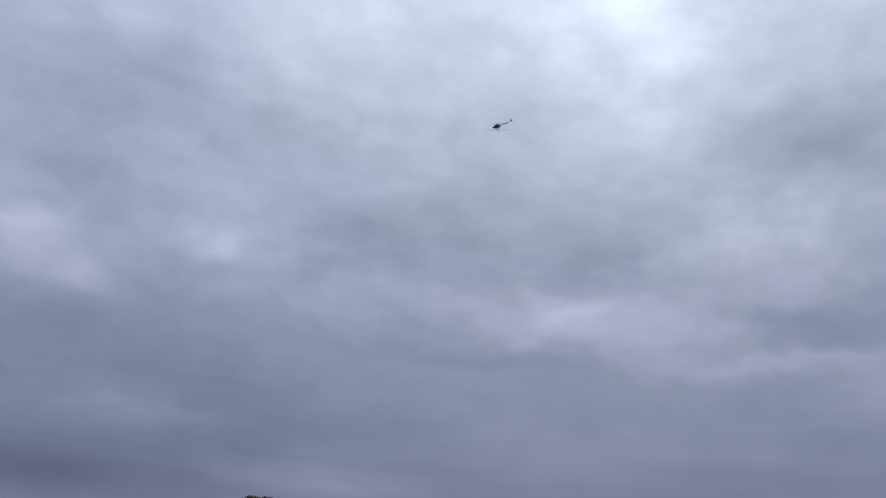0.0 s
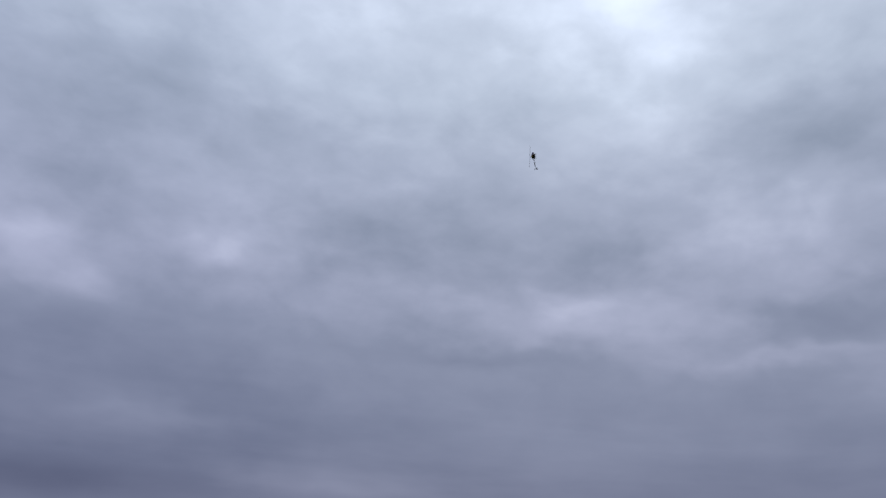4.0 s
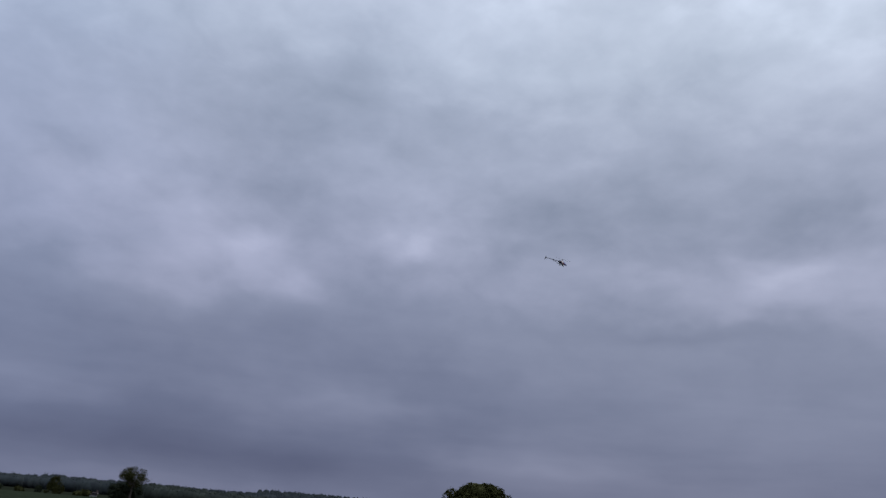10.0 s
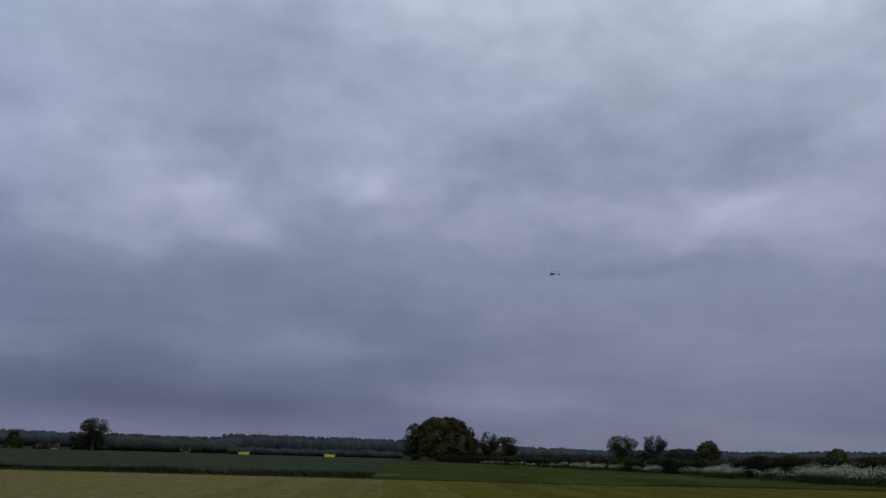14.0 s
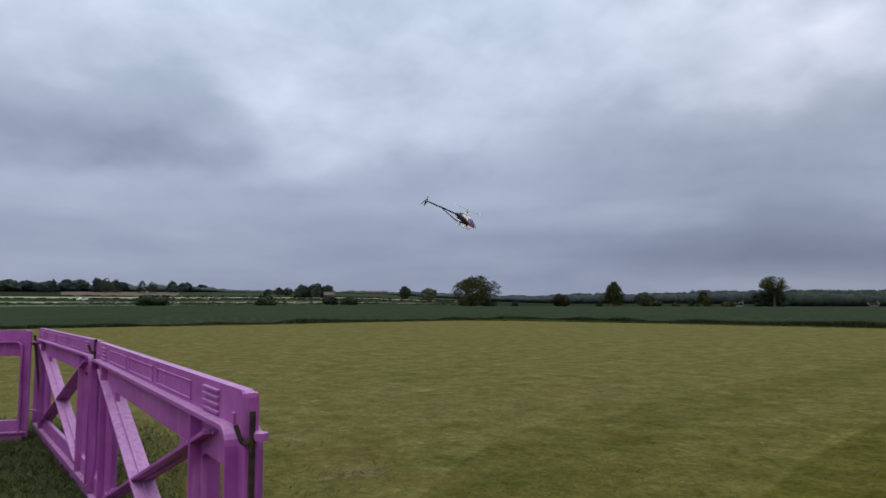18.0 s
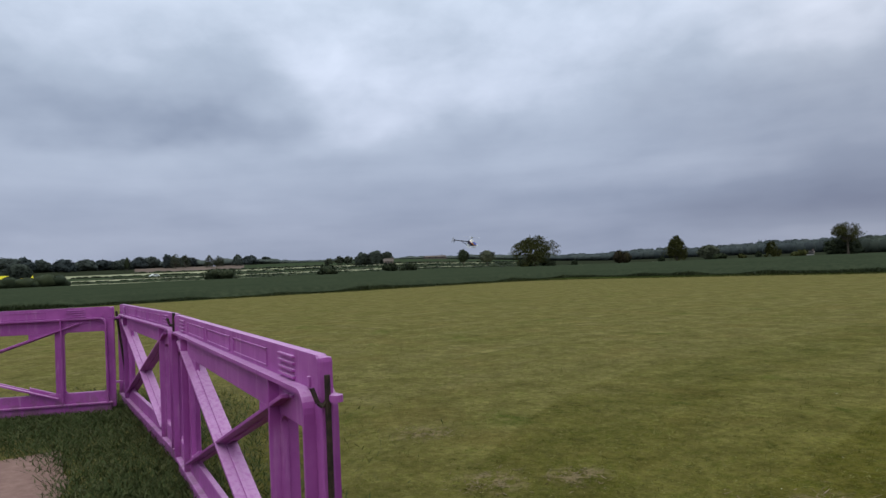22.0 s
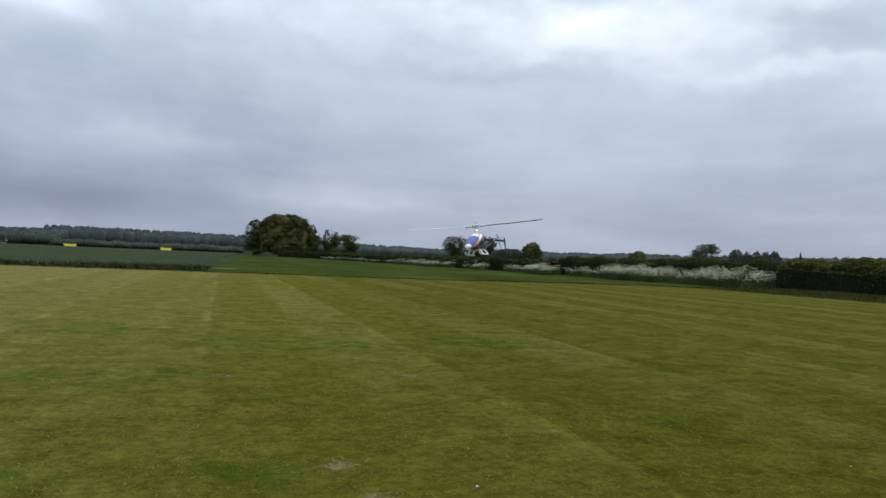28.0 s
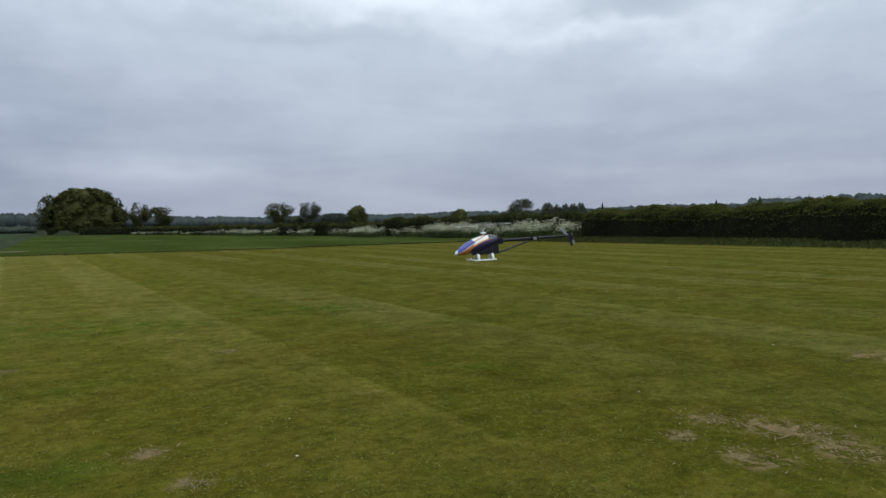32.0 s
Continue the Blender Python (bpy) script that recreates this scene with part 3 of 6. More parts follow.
def cards(rng, centres, size, flat=0.0, stretch=1.0):
    """Small leaf-shaped quads at the centres, turned at random."""
    n = len(centres)
    a = rng.normal(size=(n, 3))
    a /= np.linalg.norm(a, axis=1, keepdims=True)
    b = np.cross(a, rng.normal(size=(n, 3)))
    if flat:
        a[:, 2] *= 1 - flat
        b[:, 2] *= 1 - flat
    b /= np.linalg.norm(b, axis=1, keepdims=True) + 1e-9
    s = (size * rng.uniform(0.6, 1.35, (n, 1)))
    a, b = a * s * stretch, b * s * 0.62
    c = np.asarray(centres)
    v = np.stack([c - a, c - b * 0.9 + a * 0.1, c + a, c + b * 0.9 - a * 0.1], 1).reshape(-1, 3)
    return v, np.arange(4 * n).reshape(n, 4)


def blades(rng, roots, height, width, lean=0.35):
    """Upright grass blades as narrow quads."""
    n = len(roots)
    h = height * rng.uniform(0.5, 1.25, (n, 1))
    t = rng.uniform(0, 2 * np.pi, n)
    side = np.stack([np.cos(t), np.sin(t), 0 * t], 1) * width * rng.uniform(0.6, 1.3, (n, 1))
    tip = roots + np.concatenate([rng.normal(0, lean, (n, 2)) * h, h], 1)
    mid = roots * 0.45 + tip * 0.55
    v = np.stack([roots - side * 0.6, mid + side, tip, mid - side], 1).reshape(-1, 3)
    return v, np.arange(4 * n).reshape(n, 4)


def joined(*pairs):
    vs, fs, o = [], [], 0
    for v, f in pairs:
        vs.append(v)
        fs.append(f + o)
        o += len(v)
    return np.concatenate(vs), np.concatenate(fs)


def core(rng, lobes, shrink=0.72, rough=0.16, nu=12, nv=7):
    """Dense uneven hearts of the lobes, as quads."""
    vs, fs, o = [], [], 0
    for c, r in lobes:
        u, w = np.meshgrid(np.arange(nu) / nu * 2 * np.pi, (np.arange(nv) / (nv - 1) - 0.5) * np.pi * 0.98, indexing="ij")
        d = np.stack([np.cos(u) * np.cos(w), np.sin(u) * np.cos(w), np.sin(w)], -1).reshape(-1, 3)
        d = d * (shrink + rng.uniform(-rough, rough, (len(d), 1)))
        vs.append(np.asarray(c) + d * np.asarray(r))
        i, j = np.meshgrid(np.arange(nu), np.arange(nv - 1), indexing="ij")
        q = lambda a, b: (a % nu) * nv + b
        fs.append(np.stack([q(i, j), q(i + 1, j), q(i + 1, j + 1), q(i, j + 1)], -1).reshape(-1, 4) + o)
        o += nu * nv
    return np.concatenate(vs), np.concatenate(fs)


def shell(rng, lobes, n):
    """Points in the outer layer of the lobes, shared out by their size."""
    area = np.array([r[0] * r[2] for _, r in lobes])
    pick = rng.choice(len(lobes), n, p=area / area.sum())
    d = rng.normal(size=(n, 3))
    d /= np.linalg.norm(d, axis=1, keepdims=True)
    d *= rng.uniform(0.62, 1.08, (n, 1))
    c = np.array([l[0] for l in lobes])[pick]
    r = np.array([l[1] for l in lobes])[pick]
    return c + d * r


# ---- the lie of the land ----
def smooth(a, b, t):
    t = np.clip((np.asarray(t, dtype=float) - a) / (b - a), 0, 1)
    return t * t * (3 - 2 * t)


def rise(x, y):
    """Height of the ground: level round the field, climbing gently far off on the barrier's side."""
    r = np.hypot(x, y)
    turn = np.degrees(np.arctan2(x, y))
    side = smooth(-40, -62, turn)
    far = np.clip((r - 80) / 420, 0, 1.25)
    return side * (7.0 * far ** 2 + np.maximum(r - 605, 0) * 0.012) + (1 - side) * smooth(250, 900, r) * 2.0


def spot(turn, r):
    a = radians(turn)
    x, y = r * math.sin(a), r * math.cos(a)
    return x, y, float(rise(x, y))


def top_of(up, r):
    return EYE + r * math.tan(radians(up))


def ground_sheet():
    turns = np.linspace(-180, 180, 181)[:-1]
    rs = np.concatenate([[0.5], np.linspace(4, 80, 14), np.geomspace(90, 4800, 52)])
    t, r = np.meshgrid(np.radians(turns), rs, indexing="ij")
    x, y = r * np.sin(t), r * np.cos(t)
    z = rise(x, y)
    n, m = t.shape
    i, j = np.meshgrid(np.arange(n), np.arange(m - 1), indexing="ij")
    f = np.stack([i * m + j, i * m + j + 1, ((i + 1) % n) * m + j + 1, ((i + 1) % n) * m + j], -1).reshape(-1, 4)
    v = np.stack([x, y, z], -1).reshape(-1, 3)
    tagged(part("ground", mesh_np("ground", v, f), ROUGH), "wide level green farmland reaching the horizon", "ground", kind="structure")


def sheet(name, label, category, ring, z, mat, kind="structure"):
    bm = bmesh.new()
    bm.faces.new([bm.verts.new((x, y, z)) for x, y in ring])
    return tagged(part(name, bm, mat), label, category, kind=kind)


def soften(ring, rng, step=1.2, wobble=0.25):
    """The outline with many small uneven steps."""
    out = []
    for (x0, y0), (x1, y1) in zip(ring, ring[1:] + ring[:1]):
        n = max(1, int(math.hypot(x1 - x0, y1 - y0) / step))
        for i in range(n):
            w = i / n
            out.append((x0 + (x1 - x0) * w + rng.uniform(-wobble, wobble), y0 + (y1 - y0) * w + rng.uniform(-wobble, wobble)))
    return out


def crop_block(name, label, ring_x, ring_y, rng, edge_high=0.45):
    """Standing crop: an uneven top on steep sides. ring_x(y) gives its west and east limits."""
    ys = np.concatenate([np.linspace(ring_y[0], min(ring_y[0] + 40, ring_y[1]), 60), np.linspace(min(ring_y[0] + 42, ring_y[1]), ring_y[1], 40)])
    rows = []
    for y in ys:
        w, e = ring_x(y)
        s = np.linspace(0, 1, 90)
        rows.append(np.stack([w + (e - w) * s, np.full(90, y)], -1))
    g = np.array(rows)
    z = rise(g[..., 0], g[..., 1]) + edge_high + rng.uniform(-0.07, 0.07, g.shape[:2])
    z[0, :] = z[-1, :] = z[:, 0] = z[:, -1] = 0.0
    g[1, :, 1] = g[0, :, 1] + 0.8
    g[:, 1, 0] = g[:, 0, 0] + 0.8
    g[:, -2, 0] = g[:, -1, 0] - 0.8
    v = np.concatenate([g, z[..., None]], -1).reshape(-1, 3)
    n, m = z.shape
    i, j = np.meshgrid(np.arange(n - 1), np.arange(m - 1), indexing="ij")
    f = np.stack([i * m + j, i * m + j + 1, (i + 1) * m + j + 1, (i + 1) * m + j], -1).reshape(-1, 4)
    return tagged(part(name, mesh_np(name, v, f), CROP), label, "crop", kind="stuff")


MOWN_RING = [(-41.0, -30), (31, -30), (30.6, 8), (29.7, 17), (28.9, 26.5), (28.2, 35), (27.3, 41.0), (23.5, 42.8), (14.0, 40.8), (7.0, 39.4), (-3, 39.7), (-17, 39.3), (-36.5, 37.4), (-41.0, 34), (-41.3, 12)]


def fields():
    rng = np.random.default_rng(3)
    ground_sheet()
    sheet("mown_field", "short yellow-green mown grass with faint mowing lanes", "lawn", soften(MOWN_RING, rng), 0.006, MOWN)
    crop_block("wheat_field", "dark green young wheat beyond the mown grass", lambda y: (-185.0, -42.2), (-120, 175), rng)
    crop_block("wheat_field", "dark green young wheat ending at a grass track", lambda y: (-42.0, -4.2 - (y - 41) * 0.03 + rng.uniform(-0.5, 0.5)), (41.3, 178), rng, 0.4)
    # ragged blades and weeds along the wheat's near edges, in clumps
    def clumped(m, length):
        knots = rng.uniform(0.0, 1.0, int(length / 1.9) + 3)
        w = rng.uniform(0, 1, m)
        g = np.interp(w * length / 1.9, np.arange(len(knots)), knots)
        return w, g

    n = 14000
    w, g = clumped(n, 61)
    a = np.stack([-42.25 + np.abs(rng.normal(0, 0.28, n)) - 0.15, -20 + 61 * w, 0 * w], -1)
    w2, g2 = clumped(n, 38)
    b = np.stack([-42 + 38 * w2, 41.2 - np.abs(rng.normal(0, 0.28, n)) + 0.15, 0 * w2], -1)
    v, f = blades(rng, np.concatenate([a, b]), 0.24 * np.concatenate([g, g2])[:, None] + 0.08, 0.020, 0.6)
    tagged(part("wheat_edge", mesh_np("wheat_edge", v, f), CROP_LEAF), "ragged green wheat blades along the field's edge", "crop", kind="stuff")
    m = 6000
    q = np.stack([-3.8 - np.abs(rng.normal(0, 4.0, m)), 41.2 + rng.normal(0, 0.5, m), np.zeros(m)], -1)
    v, f = blades(rng, q, rng.uniform(0.12, 0.36, (m, 1)), 0.022, 0.6)
    tagged(part("weeds", mesh_np("weeds", v, f), CROP_LEAF), "dark tall weeds at the ragged end of the wheat", "weeds", kind="stuff")
    # weeds and long grass all along the mown edge
    ring = MOWN_RING[2:]
    pts, tall = [], []
    for (x0, y0), (x1, y1) in zip(ring, ring[1:]):
        length = math.hypot(x1 - x0, y1 - y0)
        m = int(length * 170)
        w, g = clumped(m, length)
        nx, ny = (y1 - y0) / length, -(x1 - x0) / length
        off = -np.abs(rng.normal(0.05, 0.75, m)) + 0.1
        pts.append(np.stack([x0 + (x1 - x0) * w + nx * off, y0 + (y1 - y0) * w + ny * off, 0 * w], -1))
        tall.append(0.04 + 0.11 * g * np.clip(-off * 2.5 + 0.2, 0, 1))
    v, f = blades(rng, np.concatenate(pts), np.concatenate(tall)[:, None], 0.016, 0.5)
    tagged(part("long_grass", mesh_np("long_grass", v, f), VERGE), "uncut grass and weeds fringing the mown field", "grass", kind="stuff")
    # rank growth between the mown field and the hedge
    m = 34000
    y = rng.uniform(-6, 41, m)
    edge = np.interp(y, (-6, 8, 17, 26.5, 35, 41), (30.8, 30.6, 29.7, 28.9, 28.2, 27.3))
    foot = 40.5 - (y + 6) / 47.5 * 6.1 - 1.0
    q = np.stack([edge + (foot - edge) * rng.uniform(0.02, 1, m), y, 0 * y], -1)
    high = 0.10 + 0.16 * ((q[:, :1] - edge[:, None]) / (foot - edge)[:, None])
    grown = (np.abs(q[:, 1] - 22.4) > 1.7 + rng.normal(0, 0.2, m)) | (q[:, 0] < 33.6 + rng.normal(0, 0.15, m))
    v, f = blades(rng, q[grown], high[grown], 0.018, 0.6)
    tagged(part("rank_grass", mesh_np("rank_grass", v, f), VERGE), "rank dull green grass at the hedge foot", "grass", kind="stuff")
    bm = bmesh.new()
    bm.faces.new([bm.verts.new((x, y, 0.012)) for x, y in soften([(-5.6, 46.4), (-2.9, 46.0), (-2.4, 48.6), (-6.2, 49.0)], rng, 0.6, 0.2)])
    sheet("bare_soil", "bare reddish soil scraped at the hedge foot", "soil", soften([(34.0, 20.7), (35.5, 20.5), (35.3, 24.2), (33.8, 24.0)], rng, 0.3, 0.12), 0.014, SOIL)
    tagged(part("path", bm, TRACK), "pale worn track end at the wheat's corner", "path", kind="structure")


fields()


def far_field(label, t0, t1, r0, r1, mat, name="far_field"):
    """A field draped over the far slope."""
    t, r = np.meshgrid(np.radians(np.linspace(t0, t1, 24)), np.linspace(r0, r1, 10), indexing="ij")
    x, y = r * np.sin(t), r * np.cos(t)
    v = np.stack([x, y, rise(x, y) + 0.25], -1).reshape(-1, 3)
    i, j = np.meshgrid(np.arange(23), np.arange(9), indexing="ij")
    f = np.stack([i * 10 + j, i * 10 + j + 1, (i + 1) * 10 + j + 1, (i + 1) * 10 + j], -1).reshape(-1, 4)
    tagged(part(name, mesh_np(name, v, f), mat), label, "field", kind="structure")


def far_fields():
    far_field("pale stubble strip beyond the wheat", -90, -44, 192, 214, PALE)
    far_field("green pasture strip on the far slope", -92, -46, 218, 256, PASTURE)
    far_field("pale stubble strip on the far slope", -86, -47, 259, 310, PALE)
    far_field("green pasture on the far slope", -86, -47, 314, 372, PASTURE)
    far_field("pale field on the far slope", -86, -50, 376, 450, PALE)
    far_field("pinkish ploughed field on the far slope", -80, -72, 455, 620, PLOUGH)
    far_field("green pasture high on the far slope", -72, -48, 455, 620, PASTURE)
    far_field("bright yellow rape field in flower", -94, -86.6, 440, 530, RAPE, "rape_field")
    far_field("pale strip of stubble behind the wheat", -47, -38, 226, 280, PALE)


far_fields()


# ---- hedges, trees, woods ----
def hedge(name, label, a, b, high, wide, seed, leaf=0.075, per_m=420, mat=HEDGE_LEAF, rough=0.17, shoots=0.0):
    """A field hedge from a to b: a woody heart with its inner shade in the colour, leaves in uneven clumps, thin at the
    foot, and new shoots on top paled as if lit.
    """
    rng = np.random.default_rng(seed)
    a, b = np.array(a, float), np.array(b, float)
    L = np.hypot(*(b - a))
    d = (b - a) / L
    nrm = np.array([-d[1], d[0]])
    base_z = float(rise(*a))
    top = thing(name, label, "hedge", (a[0], a[1], base_z))
    wave, fine = lumps(rng, (0.5, 1.1), 14), lumps(rng, (2.0, 4.5), 14)

    def skin(u, p, k):
        """Points of the hedge's surface at u along it and angle p round it."""
        q = np.stack([u, np.cos(p) * wide * 1.6, np.sin(p) * high * 1.6], -1)
        g = (1 + rough * (0.6 * wave(q) + 0.5 * fine(q))) * k
        w = np.cos(p) * wide / 2 * g
        h = np.abs(np.sin(p)) ** 0.45 * high * (1 + (g - 1) * 0.6)
        xy = d * u[..., None] + nrm * w[..., None]
        gz = rise(a[0] + xy[..., 0], a[1] + xy[..., 1]) - base_z
        return np.concatenate([xy, (h + gz)[..., None]], -1)

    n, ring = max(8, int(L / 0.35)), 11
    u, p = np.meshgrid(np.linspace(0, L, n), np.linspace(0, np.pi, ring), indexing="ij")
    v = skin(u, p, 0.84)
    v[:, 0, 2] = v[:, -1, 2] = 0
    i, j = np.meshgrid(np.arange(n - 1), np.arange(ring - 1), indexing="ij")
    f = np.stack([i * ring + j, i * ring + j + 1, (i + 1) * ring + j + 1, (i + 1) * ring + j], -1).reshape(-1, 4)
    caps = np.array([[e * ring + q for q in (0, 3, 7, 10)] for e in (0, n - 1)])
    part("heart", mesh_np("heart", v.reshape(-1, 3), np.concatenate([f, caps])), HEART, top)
    m = int(L * per_m)
    u, p = rng.uniform(-0.3, L + 0.3, m), rng.uniform(0.02, np.pi - 0.02, m)
    clump = fine(np.stack([u * 0.8, np.cos(p) * 3, np.sin(p) * 3], -1))
    keep = rng.uniform(0, 1, m) < np.clip(0.06 + 0.85 * np.sin(p) ** 3 + 0.28 * clump, 0.05, 1)
    u, p = u[keep], p[keep]
    v, f = cards(rng, skin(u, p, rng.uniform(0.84, 1.04, len(u))), leaf)
    part("leaves", mesh_np("leaves", v, f), mat, top)
    if shoots:
        m = int(L * shoots)
        u, p = rng.uniform(0, L, m), np.clip(rng.normal(np.pi / 2, 0.5, m), 0.4, np.pi - 0.4)
        q = skin(u, p, rng.uniform(0.99, 1.07, m))
        v, f = cards(rng, q, leaf)
        part("lit_top_shoots", mesh_np("lit_top_shoots", v, f), SHOOT_LEAF, top, "pale olive shoots coloured like the lit hedge top")
    return top


def lumps(rng, waves, count=9):
    """A smooth uneven field on a unit sphere, about -1 to 1."""
    k = rng.normal(size=(count, 3)) * rng.uniform(*waves, (count, 1))
    p = rng.uniform(0, 2 * np.pi, count)
    return lambda d: np.sin(d @ k.T + p).sum(-1) / np.sqrt(count)


# crown outlines: radius at even steps from the skirt up to the top
DOME = (0.94, 0.99, 1.0, 0.98, 0.93, 0.84, 0.68, 0.34)
ROUND = (0.45, 0.78, 0.95, 1.0, 0.97, 0.85, 0.62, 0.22)
BROAD = (0.80, 0.98, 1.0, 0.94, 0.84, 0.72, 0.54, 0.24)
SLIM = (0.6, 0.8, 0.95, 1.0, 0.9, 0.75, 0.5, 0.15)
OAK = (0.92, 0.90, 0.96, 1.0, 0.92, 0.80, 0.60, 0.30)
SPREAD = (0.25, 0.45, 0.7, 0.92, 1.0, 0.98, 0.8, 0.35)


def tree(name, label, turn, r, high, wide, seed, mat=OAK_LEAF, bare=0.2, leaves=2600, leaf=0.34, outline=ROUND, airy=0, gap=0.15, clumps=70, rough=0.14, size=None):
    """A broadleaved tree: tapered trunk, limbs, and a crown of many leafy clumps, each with a lit top and a dark heart; an airy one lets the sky through."""
    rng = np.random.default_rng(seed)
    x, y, z = spot(turn, r)
    top = thing(name, label, "tree", (x, y, z), rng.uniform(0, 360))
    c0, R = high * bare, wide / 2
    tall = high - c0
    prof = lambda w: R * np.interp(w, np.linspace(0, 1, len(outline)), outline)
    wave, fine = lumps(rng, (2.0, 4.0)), lumps(rng, (6.0, 12.0))
    swell = lambda d: 1 + rough * (0.75 * wave(d) + 0.45 * fine(d))

    def skin(w, t, k):
        rad = prof(w)
        d = np.stack([np.cos(t) * rad / R, np.sin(t) * rad / R, w * 2 - 1], -1)
        g = swell(d) * k
        up = c0 + tall * (0.5 + (w - 0.5) * np.clip(g, 0.3, 1.06))
        return np.stack([np.cos(t) * rad * g, np.sin(t) * rad * g, up], -1)

    n = airy or clumps
    lo, hi = size or (0.13, 0.26)
    s = R * rng.uniform(lo, hi, n)
    w = np.clip((np.arange(n) + rng.uniform(0.1, 0.9, n)) / n, 0.03, 0.97)
    t = np.arange(n) * 2.399963 + rng.uniform(-0.5, 0.5, n)
    reach = np.clip(1 - 0.9 * s / np.maximum(prof(w), s), 0.05, 0.95)
    inner = rng.uniform(0, 1, n) < 0.25
    mids = skin(w, t, np.where(inner, reach * rng.uniform(0.25, 0.75, n), reach))
    mids[:, 2] = np.minimum(mids[:, 2], high - s * 0.55)
    lobes = [(m, (q * 1.08, q * 1.08, q * 0.66)) for m, q in zip(mids, s)]
    tr = max(0.12, high * 0.030)
    fork = Vector((rng.uniform(-0.2, 0.2), rng.uniform(-0.2, 0.2), max(c0 * 1.1, high * 0.2)))
    bm = bmesh.new()
    tube(bm, (0, 0, -0.1), (fork.x * 0.3, fork.y * 0.3, fork.z * 0.5), tr * 1.35, tr * 1.02, 9)
    tube(bm, (fork.x * 0.3, fork.y * 0.3, fork.z * 0.5), fork, tr * 1.02, tr * 0.8, 9)
    for e in mids[::max(1, n // 18)]:
        e = Vector(e)
        mid = fork.lerp(e, 0.5) + Vector((0, 0, 0.05 * max(0.0, e.z - fork.z)))
        tube(bm, fork, mid, tr * 0.42, tr * 0.2, 6)
        tube(bm, mid, e, tr * 0.2, tr * 0.04, 6)
    part("trunk", bm, BARK, top)
    if airy:
        m = leaves * 7
        pts = skin(rng.uniform(0, 1, m), rng.uniform(0, 2 * np.pi, m), rng.uniform(0.12, 1, m) ** 0.5)
        holes = lumps(rng, (3.0, 6.5), 16)(pts / R) + 0.6 * lumps(rng, (9.0, 15.0), 10)(pts / R)
        pts = pts[holes > gap + rng.normal(0, 0.12, m)][:leaves]
        v, f = cards(rng, pts, leaf)
        part("crown", mesh_np("crown", v, f), mat, top)
        return top
    # leaves lie mostly on the upper and outer side of each clump
    area = s ** 2
    pick = rng.choice(n, leaves, p=area / area.sum())
    d = rng.normal(size=(leaves, 3))
    d[:, 2] += 0.25
    d *= rng.uniform(0.30, 1.45, (leaves, 1)) ** 0.75 / np.linalg.norm(d, axis=1, keepdims=True)
    pts = mids[pick] + d * s[pick][:, None] * np.array((1.08, 1.08, 0.70))
    v, f = joined(cards(rng, pts, leaf), core(rng, lobes, 0.70, 0.16))
    nu, nv = 20, 10
    tt, ww = np.meshgrid(np.arange(nu) / nu * 2 * np.pi, np.linspace(0, 1, nv), indexing="ij")
    body = skin(ww.ravel(), tt.ravel(), 0.80)
    i, j = np.meshgrid(np.arange(nu), np.arange(nv - 1), indexing="ij")
    g = lambda a, b: (a % nu) * nv + b
    v, f = joined((v, f), (body, np.stack([g(i, j), g(i + 1, j), g(i + 1, j + 1), g(i, j + 1)], -1).reshape(-1, 4)))
    v[:, 2] = np.maximum(v[:, 2], 0.05)
    part("crown", mesh_np("crown", v, f), mat, top)
    return top


def bush(label, turn, r, high, wide, seed, mat=DARK_LEAF, leaf=0.3, n=900):
    rng = np.random.default_rng(seed)
    x, y, z = spot(turn, r)
    top = thing("bush", label, "bush", (x, y, z), group="bushes beyond the field")
    lobes = [((rng.uniform(-0.32, 0.32) * wide, rng.uniform(-0.2, 0.2) * wide, high * rng.uniform(0.32, 0.55)), (wide * 0.24, wide * 0.24, high * rng.uniform(0.34, 0.44))) for _ in range(7)]
    bm = bmesh.new()
    for i in range(4):
        tube(bm, (rng.uniform(-0.1, 0.1), rng.uniform(-0.1, 0.1), -0.05), Vector(lobes[i][0]), 0.09, 0.03, 6)
    part("stems", bm, BARK, top)
    v, f = joined(cards(rng, np.maximum(shell(rng, lobes, n), (-99, -99, 0.03)), leaf), core(rng, lobes, 0.75))
    part("foliage", mesh_np("foliage", v, f), mat, top)


